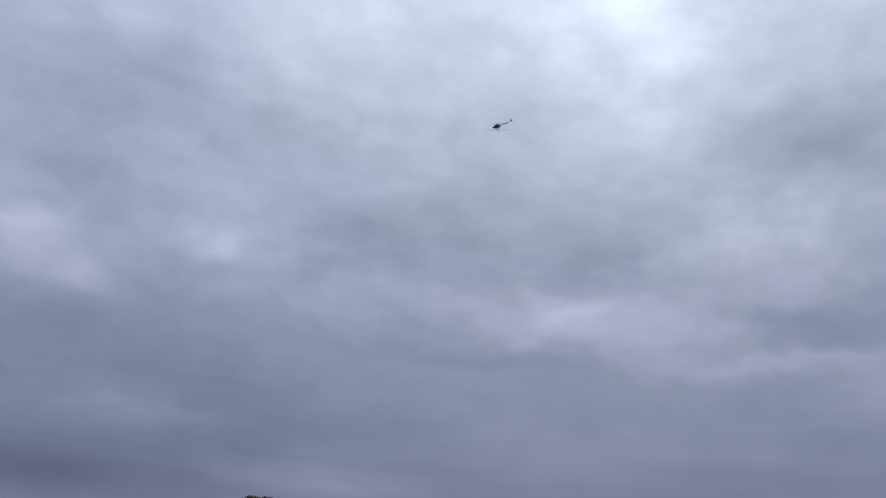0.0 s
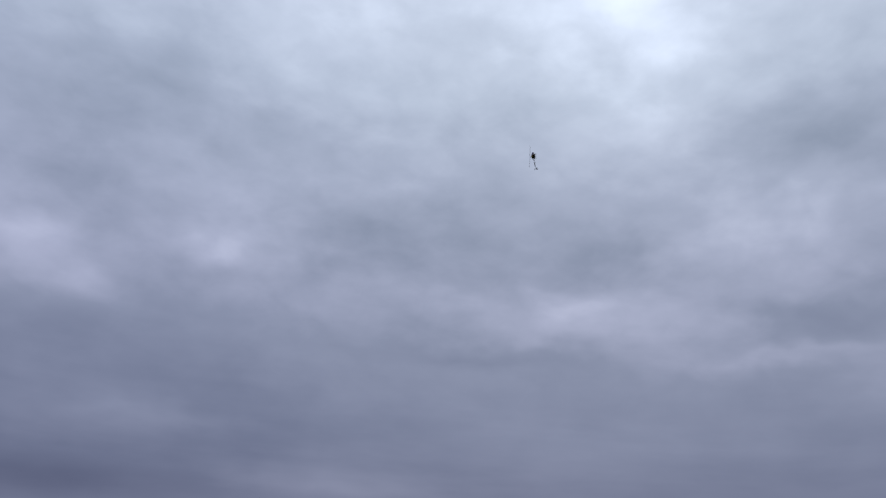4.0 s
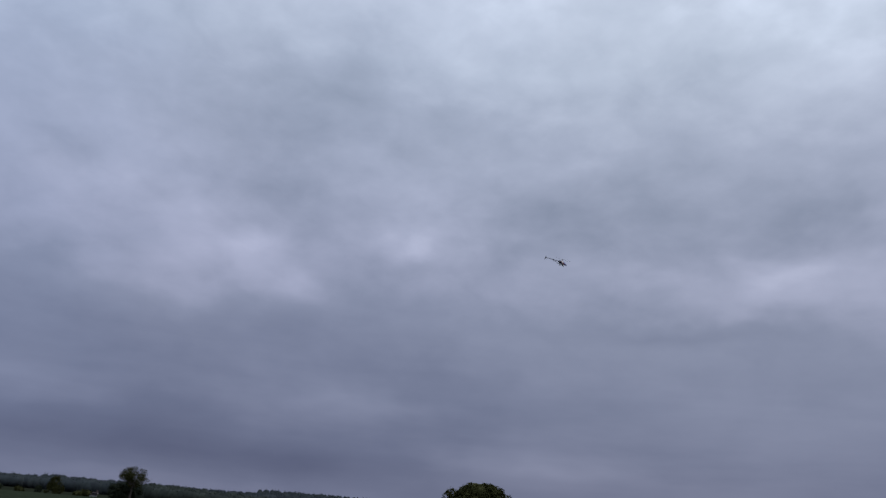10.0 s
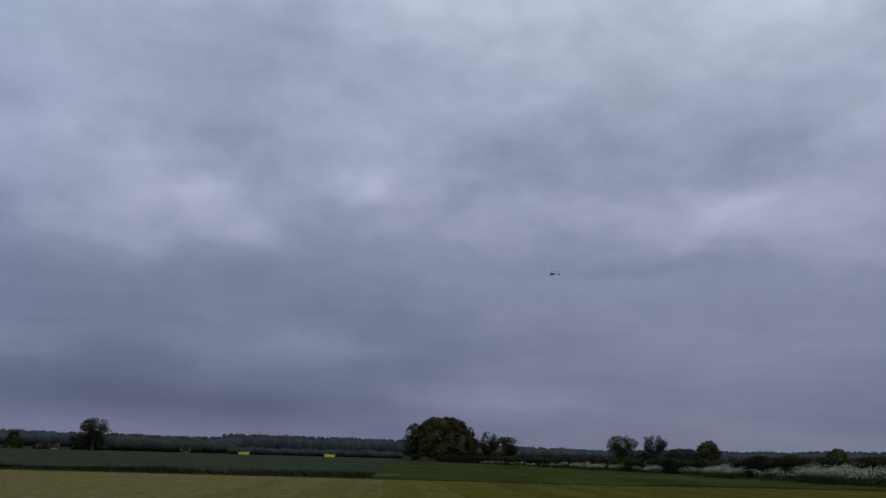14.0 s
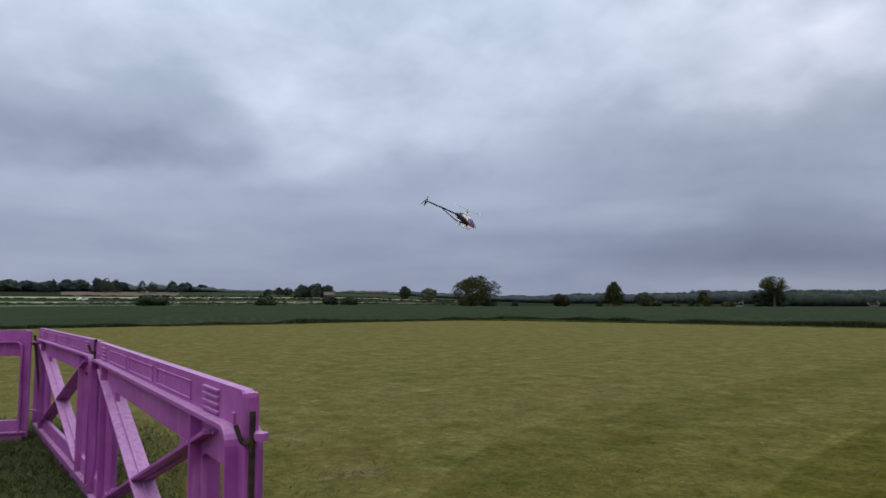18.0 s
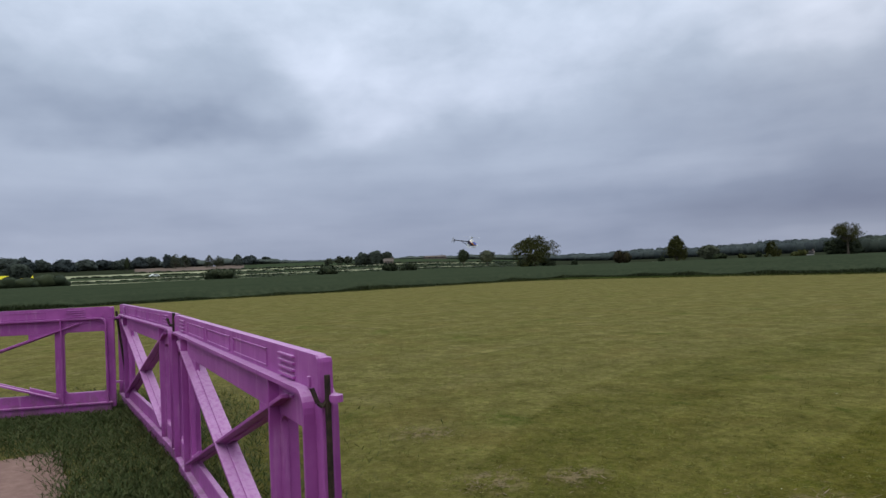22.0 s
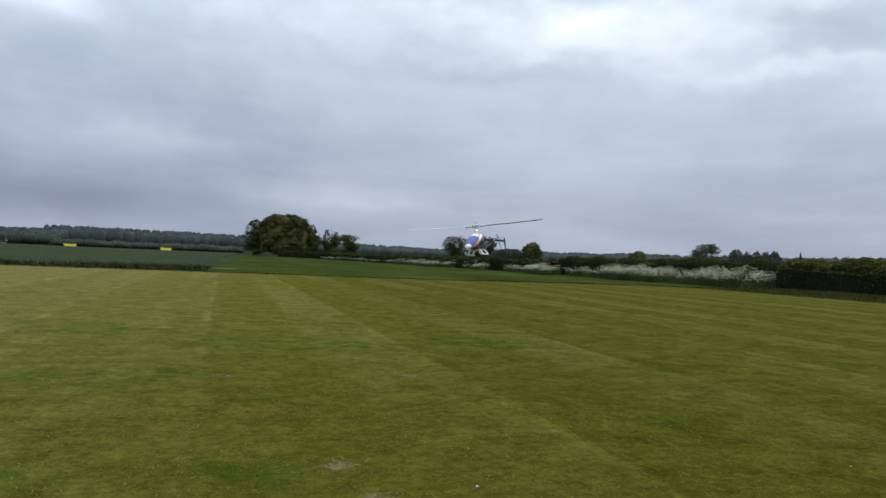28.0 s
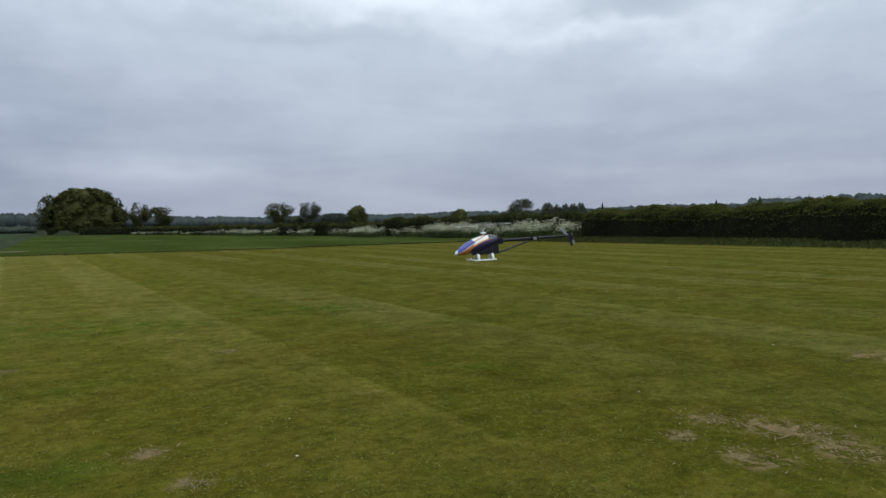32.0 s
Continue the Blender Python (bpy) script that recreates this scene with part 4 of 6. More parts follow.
def woodland(name, label, t0, t1, r, up0, up1, seed, mat=WOOD_LEAF, jag=0.10, hump=0.7, leaf=0.55, depth=14.0, per=34):
    """A far wood: a thick belt of rounded crowns, three rows deep, whose tops follow the skyline between two heights in degrees."""
    rng = np.random.default_rng(seed)
    span = t1 - t0
    broad, mid = rng.uniform(-1, 1, int(span / hump / 5) + 4), rng.uniform(-1, 1, int(span / hump / 1.7) + 4)
    lobes = []
    for row in range(3):
        for t in np.arange(t0, t1, hump * 0.55):
            t = t + rng.uniform(-0.35, 0.35) * hump
            u = np.clip(t - t0, 0, span) / hump
            up = up0 + (up1 - up0) * (t - t0) / span + jag * (0.6 * np.interp(u / 5, np.arange(len(broad)), broad) + 0.5 * np.interp(u / 1.7, np.arange(len(mid)), mid) + rng.uniform(-0.3, 0.3))
            x, y, z = spot(t, r + depth * row / 2)
            tip = max(EYE + r * math.tan(radians(up)) - z, 1.6) * (0.78 + 0.11 * row)
            wide = r * radians(hump) * rng.uniform(0.70, 1.25)
            lobes.append(((x, y, z + tip * 0.44), (wide, wide, tip * 0.56)))
    v, f = joined(cards(rng, shell(rng, lobes, len(lobes) * per), leaf), core(rng, lobes, 0.86, 0.11, 12, 8))
    tagged(part(name, mesh_np(name, v, f), mat), label, "woodland", kind="stuff")


def far_trees():
    """The crowded crowns of the wood on the slope, each a tree of its own."""
    rows = [(-93.6, 2.0, 20), (-91.6, 1.9, 22), (-89.6, 1.82, 16), (-88.3, 2.06, 20), (-87.2, 2.06, 18), (-86.1, 1.88, 12), (-84.7, 1.82, 17), (-83.2, 1.86, 16), (-82.1, 1.78, 15), (-80.9, 1.74, 14),
            (-79.7, 1.92, 13), (-78.8, 1.94, 12), (-77.6, 2.02, 9), (-76.8, 1.78, 12), (-76.0, 1.82, 10), (-72.5, 1.84, 8), (-71.5, 1.72, 14), (-70.3, 1.62, 9)]
    for i, (t, up, wide) in enumerate(rows):
        r = 585 + 20 * (i % 3)
        tree("tree", "dark crowded tree of a far wood", t, r, top_of(up, r) - float(spot(t, r)[2]), wide * 1.05, 200 + i, (WOOD_LEAF, HAZED_LEAF)[i % 2], 0.0, 4500, 0.40, (DOME, BROAD, ROUND)[i % 3], rough=0.24)


def plant():
    # the field boundary on the open side
    hedge("hedge", "tall dark clipped hawthorn hedge bounding the mown field", (34.4, 41.5), (40.5, -6), 2.10, 2.2, 11, 0.040, 4200, shoots=2200)
    hedge("hedge", "dark hawthorn hedge running away behind white cow parsley", (38.6, 43), (30.5, 72), 2.0, 1.6, 12, 0.060, 1300, shoots=60)
    hedge("hedge", "lower olive hedge running on towards the big tree", (30.2, 73.5), (10.5, 158), 1.5, 1.6, 13, 0.10, 500, shoots=40)
    hedge("hedge", "low olive hedge ending under the big tree", (10.2, 158.6), (0.4, 176), 1.5, 1.8, 14, 0.12, 420)
    # hedgerows on the far slope, one behind another
    for i, (t0, t1, r, high) in enumerate([(-92, -84.6, 187, 3.3), (-84, -45, 216, 0.62), (-84, -48, 257, 0.75), (-82, -48, 312, 0.9), (-84, -50, 374, 1.1), (-80, -50, 452, 1.4), (-72, -46, 203, 0.4), (-80, -47, 283, 0.5), (-74, -50, 412, 0.8)]):
        rng = np.random.default_rng(40 + i)
        lobes = []
        for t in np.arange(t0, t1, 62.0 / r):
            x, y, z = spot(t + rng.uniform(-0.1, 0.1), r + rng.uniform(-1, 1))
            s = high * rng.uniform(0.5, 1.05)
            lobes.append(((x, y, z + s * 0.5), (0.8 + 0.5 * s, 0.8 + 0.5 * s, s * 0.55)))
        v, f = joined(cards(rng, shell(rng, lobes, len(lobes) * 9), 0.3), core(rng, lobes, 0.9))
        tagged(part("hedgerow", mesh_np("hedgerow", v, f), DARK_LEAF), "thin dark hedgerow between far fields", "hedge", kind="stuff", group="far hedgerows")
    # single trees by the hedge
    tree("tree", "huge rounded olive-green tree reaching almost to the ground", 0.30, 190, 12.1, 16.4, 21, OAK_LEAF, 0.0, 60000, 0.16, DOME, rough=0.06, clumps=240, size=(0.07, 0.15))
    tree("tree", "thin outer limbs of a tree grown into the huge one", -2.05, 192, 9.9, 5.6, 121, OAK_LEAF, 0.08, 4600, 0.17, ROUND, airy=20)
    tree("tree", "shorter tree grown into the side of the huge one", 2.55, 194, 9.0, 4.6, 122, OAK_LEAF, 0.05, 4600, 0.17, ROUND, airy=18)
    tree("tree", "airy twin-crowned tree beside the huge one", 4.0, 196, 7.9, 5.8, 22, OAK_LEAF, 0.12, 5200, 0.16, SPREAD, airy=17)
    tree("tree", "airy low-branched tree by the hedge", 5.55, 200, 7.5, 6.8, 23, OAK_LEAF, 0.10, 6400, 0.16, SPREAD, airy=20)
    tree("tree", "thin-crowned tree standing over the hedge", 14.3, 230, 9.2, 9.6, 24, OAK_LEAF, 0.24, 7000, 0.17, SPREAD, airy=18, gap=0.06)
    tree("tree", "thin grey-green tree standing over the hedge", 16.6, 232, 9.2, 9.4, 25, GREY_LEAF, 0.22, 7000, 0.17, SPREAD, airy=18, gap=0.04)
    tree("tree", "low dark tree under the thin-crowned ones", 15.6, 236, 4.9, 6.4, 124, DARK_LEAF, 0.0, 3600, 0.20, DOME)
    tree("tree", "low grey-green trees between taller ones", 18.7, 240, 5.4, 13.0, 125, DULL_LEAF, 0.0, 6500, 0.20, DOME, airy=20, gap=-0.4, rough=0.22)
    tree("tree", "small round dark tree over the hedge", 20.65, 235, 8.7, 7.0, 26, OAK_LEAF, 0.10, 6240, 0.17, ROUND)
    tree("tree", "small light green tree over the hedge", 29.0, 250, 7.4, 6.4, 27, OAK_LEAF, 0.08, 4080, 0.19, ROUND)
    tree("tree", "grey-green tree with a thin broad crown", 34.1, 250, 10.6, 12.8, 28, GREY_LEAF, 0.05, 12000, 0.17, BROAD, airy=40)
    for i, (t, up, w) in enumerate([(36.2, 1.62, 7.5), (37.05, 1.50, 6.5), (37.7, 1.60, 6.6), (38.3, 1.46, 6.0), (38.9, 1.52, 6.4)]):
        tree("tree", "grey-green tree in a far row", t, 380, top_of(up, 380), w, 60 + i, GREY_LEAF, 0.02, 6000, 0.26, ROUND, airy=18, gap=-0.35)
    tree("tree", "narrow dark poplar on the skyline", 40.6, 400, top_of(1.62, 400), 2.0, 66, DARK_LEAF, 0.1, 1200, 0.22, SLIM)
    tree("tree", "small dark tree on the skyline", 49.15, 420, top_of(1.78, 420), 2.2, 67, DARK_LEAF, 0.1, 1200, 0.22, SLIM)
    tree("tree", "small round tree on the skyline", 52.2, 420, top_of(1.85, 420), 3.0, 68, DARK_LEAF, 0.1, 1200, 0.22, ROUND)
    # trees beyond the wheat
    tree("tree", "broad dark oak standing alone beyond the wheat", -48.4, 195, 9.2, 12.8, 330, OAK_LEAF, 0.04, 13000, 0.17, OAK, airy=44, gap=-0.06, rough=0.20)
    tree("tree", "upright leafy tree beyond the wheat", -37.3, 205, 7.4, 6.0, 31, OAK_LEAF, 0.05, 8000, 0.17, SLIM, airy=30, gap=-0.10, rough=0.2)
    tree("tree", "low light olive tree beyond the wheat", -34.9, 215, 5.3, 6.4, 32, GREY_LEAF, 0.05, 5280, 0.19, ROUND)
    tree("tree", "small dark tree beyond the wheat", -30.5, 225, 5.0, 4.6, 33, OAK_LEAF, 0.02, 6000, 0.18, BROAD, airy=12)
    tree("tree", "tall umbrella-crowned tree above the far wood", -25.6, 240, 9.8, 9.4, 34, OAK_LEAF, 0.36, 6000, 0.17, SPREAD, airy=24, gap=0.05)
    tree("tree", "thick lower tree beside the umbrella-crowned one", -25.9, 246, 5.6, 10.4, 35, DARK_LEAF, 0.0, 9000, 0.19, DOME, clumps=90, rough=0.2)
    tree("tree", "round-headed tree on the far fields", -54.25, 300, 8.0, 5.6, 36, DARK_LEAF, 0.22, 4080, 0.21, ROUND)
    tree("tree", "round grey-green tree on the far fields", -52.3, 300, 7.4, 7.4, 37, GREY_LEAF, 0.22, 4560, 0.21, ROUND)
    for i, (t, w) in enumerate([(-62.6, 9.5), (-61.6, 11.5), (-60.6, 8.0)]):
        tree("tree", "dark tree in a clump round a house", t, 430, 9.4 - 0.5 * abs(i - 1), w, 38 + i, DULL_LEAF, 0.0, 4080, 0.28, DOME, rough=0.22)
    for i, (t, h) in enumerate([(-65.3, 5.2), (-64.4, 6.4), (-63.7, 6.0)]):
        tree("tree", "thin pale tree on the far fields", t, 470, h, 7.0, 43 + i, GREY_LEAF, 0.1, 2640, 0.26, ROUND, airy=22)
    for i, (t, h) in enumerate([(-77.1, 11.2), (-76.4, 10.4), (-74.6, 9.6), (-73.9, 9.2)]):
        tree("tree", "thin pale tree above the ploughed field", t, 560, h, 8.0, 46 + i, GREY_LEAF, 0.0, 2400, 0.29, SLIM, airy=20)
    tree("tree", "tall narrow poplar above the far wood", -80.5, 540, 11.5, 4.0, 148, DARK_LEAF, 0.05, 2160, 0.28, SLIM)
    tree("tree", "dark tree before the yellow rape field", -91.2, 400, 9.6, 10.0, 90, DULL_LEAF, 0.0, 5280, 0.26, DOME)
    tree("tree", "dark tree beside the yellow rape field", -87.4, 410, 9.0, 11.0, 91, DULL_LEAF, 0.0, 5280, 0.26, DOME)
    bush("dark scrub under the lone oak", -49.25, 193, 2.9, 5.2, 150, n=900)
    bush("dark scrub under the lone oak", -47.35, 193, 2.6, 5.4, 151, n=900)
    bush("dark bush at the far edge of the wheat", -73.85, 188, 3.5, 10.4, 50)
    bush("dark round bush at the far edge of the wheat", -65.35, 188, 3.3, 8.2, 51)
    bush("small dark bush at the far edge of the wheat", -60.3, 200, 3.1, 5.4, 52)
    bush("small dark bush at the far edge of the wheat", -58.9, 200, 3.0, 5.4, 53)
    bush("reddish dark bush beyond the wheat", -41.5, 205, 4.5, 4.8, 54, RUSSET_LEAF)
    bush("small dark bush beyond the wheat", -45.2, 200, 2.1, 1.9, 55, n=400)
    bush("small dark bush beyond the wheat", -38.45, 203, 2.0, 2.8, 56, n=400)
    bush("dark bush under an olive tree", -34.2, 212, 2.5, 4.0, 57, n=500)
    bush("dark upright bush beyond the wheat", -31.5, 215, 2.7, 1.7, 58, n=400)
    bush("low green bush beyond the wheat", -32.5, 214, 1.9, 3.0, 59, OAK_LEAF, n=400)
    bush("low green bush beyond the wheat", -28.8, 222, 2.2, 4.4, 60, OAK_LEAF, n=400)
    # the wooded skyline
    woodland("woodland", "dark far wood on the slope", -96, -75, 640, 1.58, 1.55, 70, HAZED_LEAF, jag=0.22, hump=0.9)
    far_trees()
    woodland("woodland", "dark far trees above the fields", -73.4, -69.6, 620, 1.66, 1.42, 71, HAZED_LEAF, jag=0.16, hump=0.9)
    woodland("woodland", "low line of far trees on the horizon", -70.0, -47.0, 780, 1.24, 0.92, 72, HAZED_LEAF, jag=0.12, hump=0.6)
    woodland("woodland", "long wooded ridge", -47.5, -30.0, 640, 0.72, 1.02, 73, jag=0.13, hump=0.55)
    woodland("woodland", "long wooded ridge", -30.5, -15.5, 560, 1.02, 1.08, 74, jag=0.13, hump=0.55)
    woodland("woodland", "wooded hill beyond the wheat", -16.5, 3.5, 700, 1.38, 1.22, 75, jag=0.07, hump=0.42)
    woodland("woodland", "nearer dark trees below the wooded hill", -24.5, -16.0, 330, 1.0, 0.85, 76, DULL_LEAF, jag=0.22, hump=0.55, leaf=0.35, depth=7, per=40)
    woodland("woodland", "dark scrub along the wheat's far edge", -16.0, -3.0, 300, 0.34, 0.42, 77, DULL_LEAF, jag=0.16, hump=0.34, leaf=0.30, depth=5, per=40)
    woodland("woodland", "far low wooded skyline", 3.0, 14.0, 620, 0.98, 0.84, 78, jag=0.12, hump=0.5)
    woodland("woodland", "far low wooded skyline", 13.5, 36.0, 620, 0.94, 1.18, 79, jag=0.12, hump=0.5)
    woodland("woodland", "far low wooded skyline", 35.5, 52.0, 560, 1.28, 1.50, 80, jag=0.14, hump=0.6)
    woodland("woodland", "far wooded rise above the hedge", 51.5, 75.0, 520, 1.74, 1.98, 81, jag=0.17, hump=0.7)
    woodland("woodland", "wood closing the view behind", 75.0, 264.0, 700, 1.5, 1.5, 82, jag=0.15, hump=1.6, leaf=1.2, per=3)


plant()


def cow_parsley():
    """Creamy flower heads on leafy stems in front of the hedge: plants of many small flat heads, in drifts."""
    rng = np.random.default_rng(5)

    def bank(label, a, b, wide, high, n, dense):
        a, b = np.array(a, float), np.array(b, float)
        L = np.hypot(*(b - a))
        d = (b - a) / L
        nrm = np.array([-d[1], d[0]])
        s = rng.uniform(0, L, n)
        knots = rng.uniform(0.0, 1.0, int(L / 0.9) + 3)
        thick = np.interp(s / 0.9, np.arange(len(knots)), knots)
        s = s[rng.uniform(0, 1, n) < (np.clip((thick - 0.18) * 1.6 * dense, 0.10, 1) if dense > 1 else np.clip((thick - 0.42) * 3.0 * dense, 0.01, 1))]
        knots = rng.uniform(0.70, 1.0, int(L / 0.9) + 3)
        tall = high * np.interp(s / 0.9, np.arange(len(knots)), knots) * rng.uniform(0.62, 1.05, len(s))
        off = rng.uniform(-0.5, 0.5, len(s)) * wide
        tall *= 1 - 0.28 * (0.5 + off / wide)
        p = a + d * s[:, None] + nrm * off[:, None]
        root = np.concatenate([p, 0 * s[:, None]], 1)
        # each plant carries a spray of heads, each head a few flat florets
        m = 7
        heads = np.repeat(root, m, 0) + rng.normal(0, (0.17, 0.17, 0), (len(s) * m, 3))
        heads[:, 2] = np.repeat(tall, m) * (1 - 0.36 * rng.uniform(0, 1, len(heads)) ** 1.9)
        c = np.repeat(heads, 3, 0) + rng.normal(0, (0.028, 0.028, 0.010), (len(heads) * 3, 3))
        hv, hf = cards(rng, c, 0.042, 0.45)
        st = np.repeat(root, 4, 0) + rng.normal(0, (0.10, 0.10, 0), (len(s) * 4, 3))
        sv, sf = blades(rng, st, np.repeat(tall, 4)[:, None] * 0.8, 0.010, 0.14)
        q = np.repeat(root, 16, 0) + rng.normal(0, (0.20, 0.20, 0), (len(s) * 16, 3))
        q[:, 2] = np.repeat(tall, 16) * rng.uniform(0.02, 0.80, len(q))
        lv, lf = cards(rng, q, 0.06)
        top = thing("cow_parsley", label, "wildflower", (0, 0, 0), kind="stuff")
        part("flower_heads", mesh_np("flower_heads", hv, hf), UMBEL, top)
        part("leaves", mesh_np("leaves", *joined((sv, sf), (lv, lf))), STEM, top)

    bank("thick bank of creamy white cow parsley before the hedge", (33.6, 42.5), (29.2, 58.6), 2.4, 1.78, 1250, 1.2)
    bank("sparse white cow parsley in long grass by the hedge", (29.0, 59.2), (28.0, 63.4), 2.2, 1.25, 110, 0.9)
    bank("drift of white cow parsley along the hedge", (27.9, 63.8), (25.7, 76), 2.0, 1.40, 700, 0.9)
    bank("few stems of white cow parsley along the hedge", (24.7, 82.5), (23.9, 87), 1.8, 1.25, 130, 0.9)
    bank("drift of white cow parsley along the far hedge", (23.0, 92), (18.8, 110), 1.8, 1.25, 620, 0.8)
    bank("thin line of white cow parsley along the far hedge", (18.5, 111.5), (9.5, 150), 1.8, 1.0, 300, 0.5)


cow_parsley()


# ---- barrier ----
PANEL_LONG, PANEL_HIGH = 3.00, 1.02


def barrier_panel(label):
    """A moulded plastic barrier panel: deep top rail on a ledge, crossed braces between inner posts, open windows at both ends."""
    L, H = PANEL_LONG, PANEL_HIGH
    p = thing("barrier", label, "barrier", group="linked barriers")
    d = 0.050

    def one(name, lo, hi, bevel=0.012, m=None):
        bm = bmesh.new()
        box(bm, lo, hi, bevel, m)
        part(name, bm, PURPLE, p)

    def plate(name, corners, y0, y1):
        """A flat plate of the outline given, with softened rims."""
        bm = bmesh.new()
        loft(bm, [[(x, y, z) for x, z in corners] for y in (y0, y1)])
        bmesh.ops.bevel(bm, geom=[e for e in bm.edges if abs(e.verts[0].co.y - e.verts[1].co.y) < 1e-5], offset=0.006, segments=1, affect="EDGES")
        part(name, bm, PURPLE, p)

    # top rail with rounded upper corners
    arc = lambda cx, cz, r, a0, a1: [(cx + r * math.cos(radians(a0 + (a1 - a0) * i / 6)), cz + r * math.sin(radians(a0 + (a1 - a0) * i / 6))) for i in range(7)]
    plate("top_rail", [(0.012, H - 0.115)] + arc(0.062, H - 0.050, 0.050, 180, 90) + arc(L - 0.062, H - 0.050, 0.050, 90, 0) + [(L - 0.012, H - 0.115)], -0.016, 0.016)
    for x0, x1 in ((0.009, 0.040), (L - 0.040, L - 0.009)):
        one("end_block", (x0, -0.022, H - 0.135), (x1, 0.022, H - 0.001), 0.016)
    win = 0.47
    # the ledge runs along the rail and bends down into the end posts
    for side in (-1, 1):
        bm = bmesh.new()
        line = [(0.078, 0.0)] + [(0.078, H - 0.22)] + arc(0.138, H - 0.167, 0.060, 180, 90) + arc(L - 0.138, H - 0.167, 0.060, 90, 0) + [(L - 0.078, H - 0.22), (L - 0.078, 0.0)]
        line = [(a, max(c, 0.10)) for a, c in line]
        rims = []
        for i, (a, c) in enumerate(line):
            p0, p1 = line[max(i - 1, 0)], line[min(i + 1, len(line) - 1)]
            dx, dz = p1[0] - p0[0], p1[1] - p0[1]
            q = math.hypot(dx, dz) or 1.0
            nx, nz = -dz / q * 0.007, dx / q * 0.007
            rims.append([(a + nx, side * 0.016, c + nz), (a + nx, side * 0.052, c + nz), (a - nx, side * 0.052, c - nz), (a - nx, side * 0.016, c - nz)])
        loft(bm, rims)
        part("ledge", bm, PURPLE, p)
    one("web", (0.06, -0.014, H - 0.232), (L - 0.06, 0.014, H - 0.100), 0.005)
    one("bottom_rail", (0.02, -0.016, 0.095), (L - 0.02, 0.016, 0.215), 0.008)
    one("bottom_flange", (0.03, -d, 0.095), (L - 0.03, d, 0.113), 0.006)
    one("skirt", (0.05, -0.030, 0.0), (L - 0.05, 0.030, 0.098), 0.010)
    for x0, x1 in ((0.012, 0.076), (L - 0.076, L - 0.012)):
        bm = bmesh.new()
        box(bm, (x0, -0.018, 0.06), (x1, 0.018, H - 0.112), 0.008)
        part("end_post", bm, PURPLE, p)
    # inner posts: a deep plate with a seam down its middle, backed by a web
    for x0, s in ((win, 1), (L - win, -1)):
        bm = bmesh.new()
        box(bm, (min(x0, x0 + s * 0.014), -0.050, 0.10), (max(x0, x0 + s * 0.014), 0.050, H - 0.110), 0.004)
        box(bm, (min(x0 - s * 0.006, x0 + s * 0.07), -0.013, 0.10), (max(x0 - s * 0.006, x0 + s * 0.07), 0.013, H - 0.112), 0.004)
        part("inner_post", bm, PURPLE, p)
    # gussets that round the corners of the end windows
    for x0, s in ((0.075, 1), (win, -1), (L - win, 1), (L - 0.075, -1)):
        for z0, u in ((0.212, 1), (H - 0.229, -1)):
            g = 0.045
            bend = [(x0 + s * (g - g * math.sin(radians(q))), z0 + u * (g - g * math.cos(radians(q)))) for q in (0, 22, 45, 68, 90)]
            plate("gusset", [(x0 - s * 0.004, z0 - u * 0.004)] + bend, -0.012, 0.012)
    # crossed braces: a broad plate square to the panel with a rib along it
    a, b = win + 0.05, L - win + 0.15
    lo, hi = 0.17, H - 0.15
    ang = math.atan2(hi - lo, b - a)
    long = math.hypot(b - a, hi - lo)
    for s in (1, -1):
        m = Matrix.Translation(((a + b) / 2 if s > 0 else L - (a + b) / 2, 0.002 * s, (lo + hi) / 2)) @ Matrix.Rotation(-s * ang, 4, "Y")
        bm = bmesh.new()
        box(bm, (-long / 2, -0.050, -0.007), (long / 2, 0.050, 0.007), 0.003, m)
        box(bm, (-long / 2, -0.007, -0.015), (long / 2, 0.007, 0.015), 0.003, m)
        part("brace", bm, PURPLE, p)
    # webs that fill the sharp corners between braces and rails
    rise_per = (hi - lo) / (b - a)
    for flip in (0, 1):
        for z0, dz in ((H - 0.228, -0.25 * rise_per), (0.212, 0.25 * rise_per)):
            tri = [(L - win - 0.30, z0), (L - win - 0.05, z0), (L - win - 0.30, z0 + dz)]
            plate("corner_web", [((L - x if flip else x), z) for x, z in tri], -0.011, 0.011)
    # ribbed grips moulded into the rail and the web below, both faces
    for x in (0.26, L - 0.43):
        for side in (-1, 1):
            bm = bmesh.new()
            for i in range(4):
                z = H - 0.092 + i * 0.021
                box(bm, (x, side * 0.018 - 0.008, z), (x + 0.17, side * 0.018 + 0.008, z + 0.009), 0.003)
            for i in range(2):
                box(bm, (x + 0.03, side * 0.016 - 0.008, H - 0.155 + i * 0.022), (x + 0.14, side * 0.016 + 0.008, H - 0.146 + i * 0.022), 0.003)
            part("grip_ribs", bm, PURPLE, p)
    # raised outlines of three long panels, and a boss near each end
    for x in (0.56, 1.20, 1.84):
        for y in (-0.016, 0.016):
            bm = bmesh.new()
            for lo_c, hi_c in (((x, H - 0.088), (x + 0.56, H - 0.082)), ((x, H - 0.030), (x + 0.56, H - 0.024)), ((x, H - 0.088), (x + 0.008, H - 0.024)), ((x + 0.552, H - 0.088), (x + 0.56, H - 0.024))):
                box(bm, (lo_c[0], y - 0.004, lo_c[1]), (hi_c[0], y + 0.004, hi_c[1]), 0.002)
            part("moulded_outline", bm, PURPLE, p)
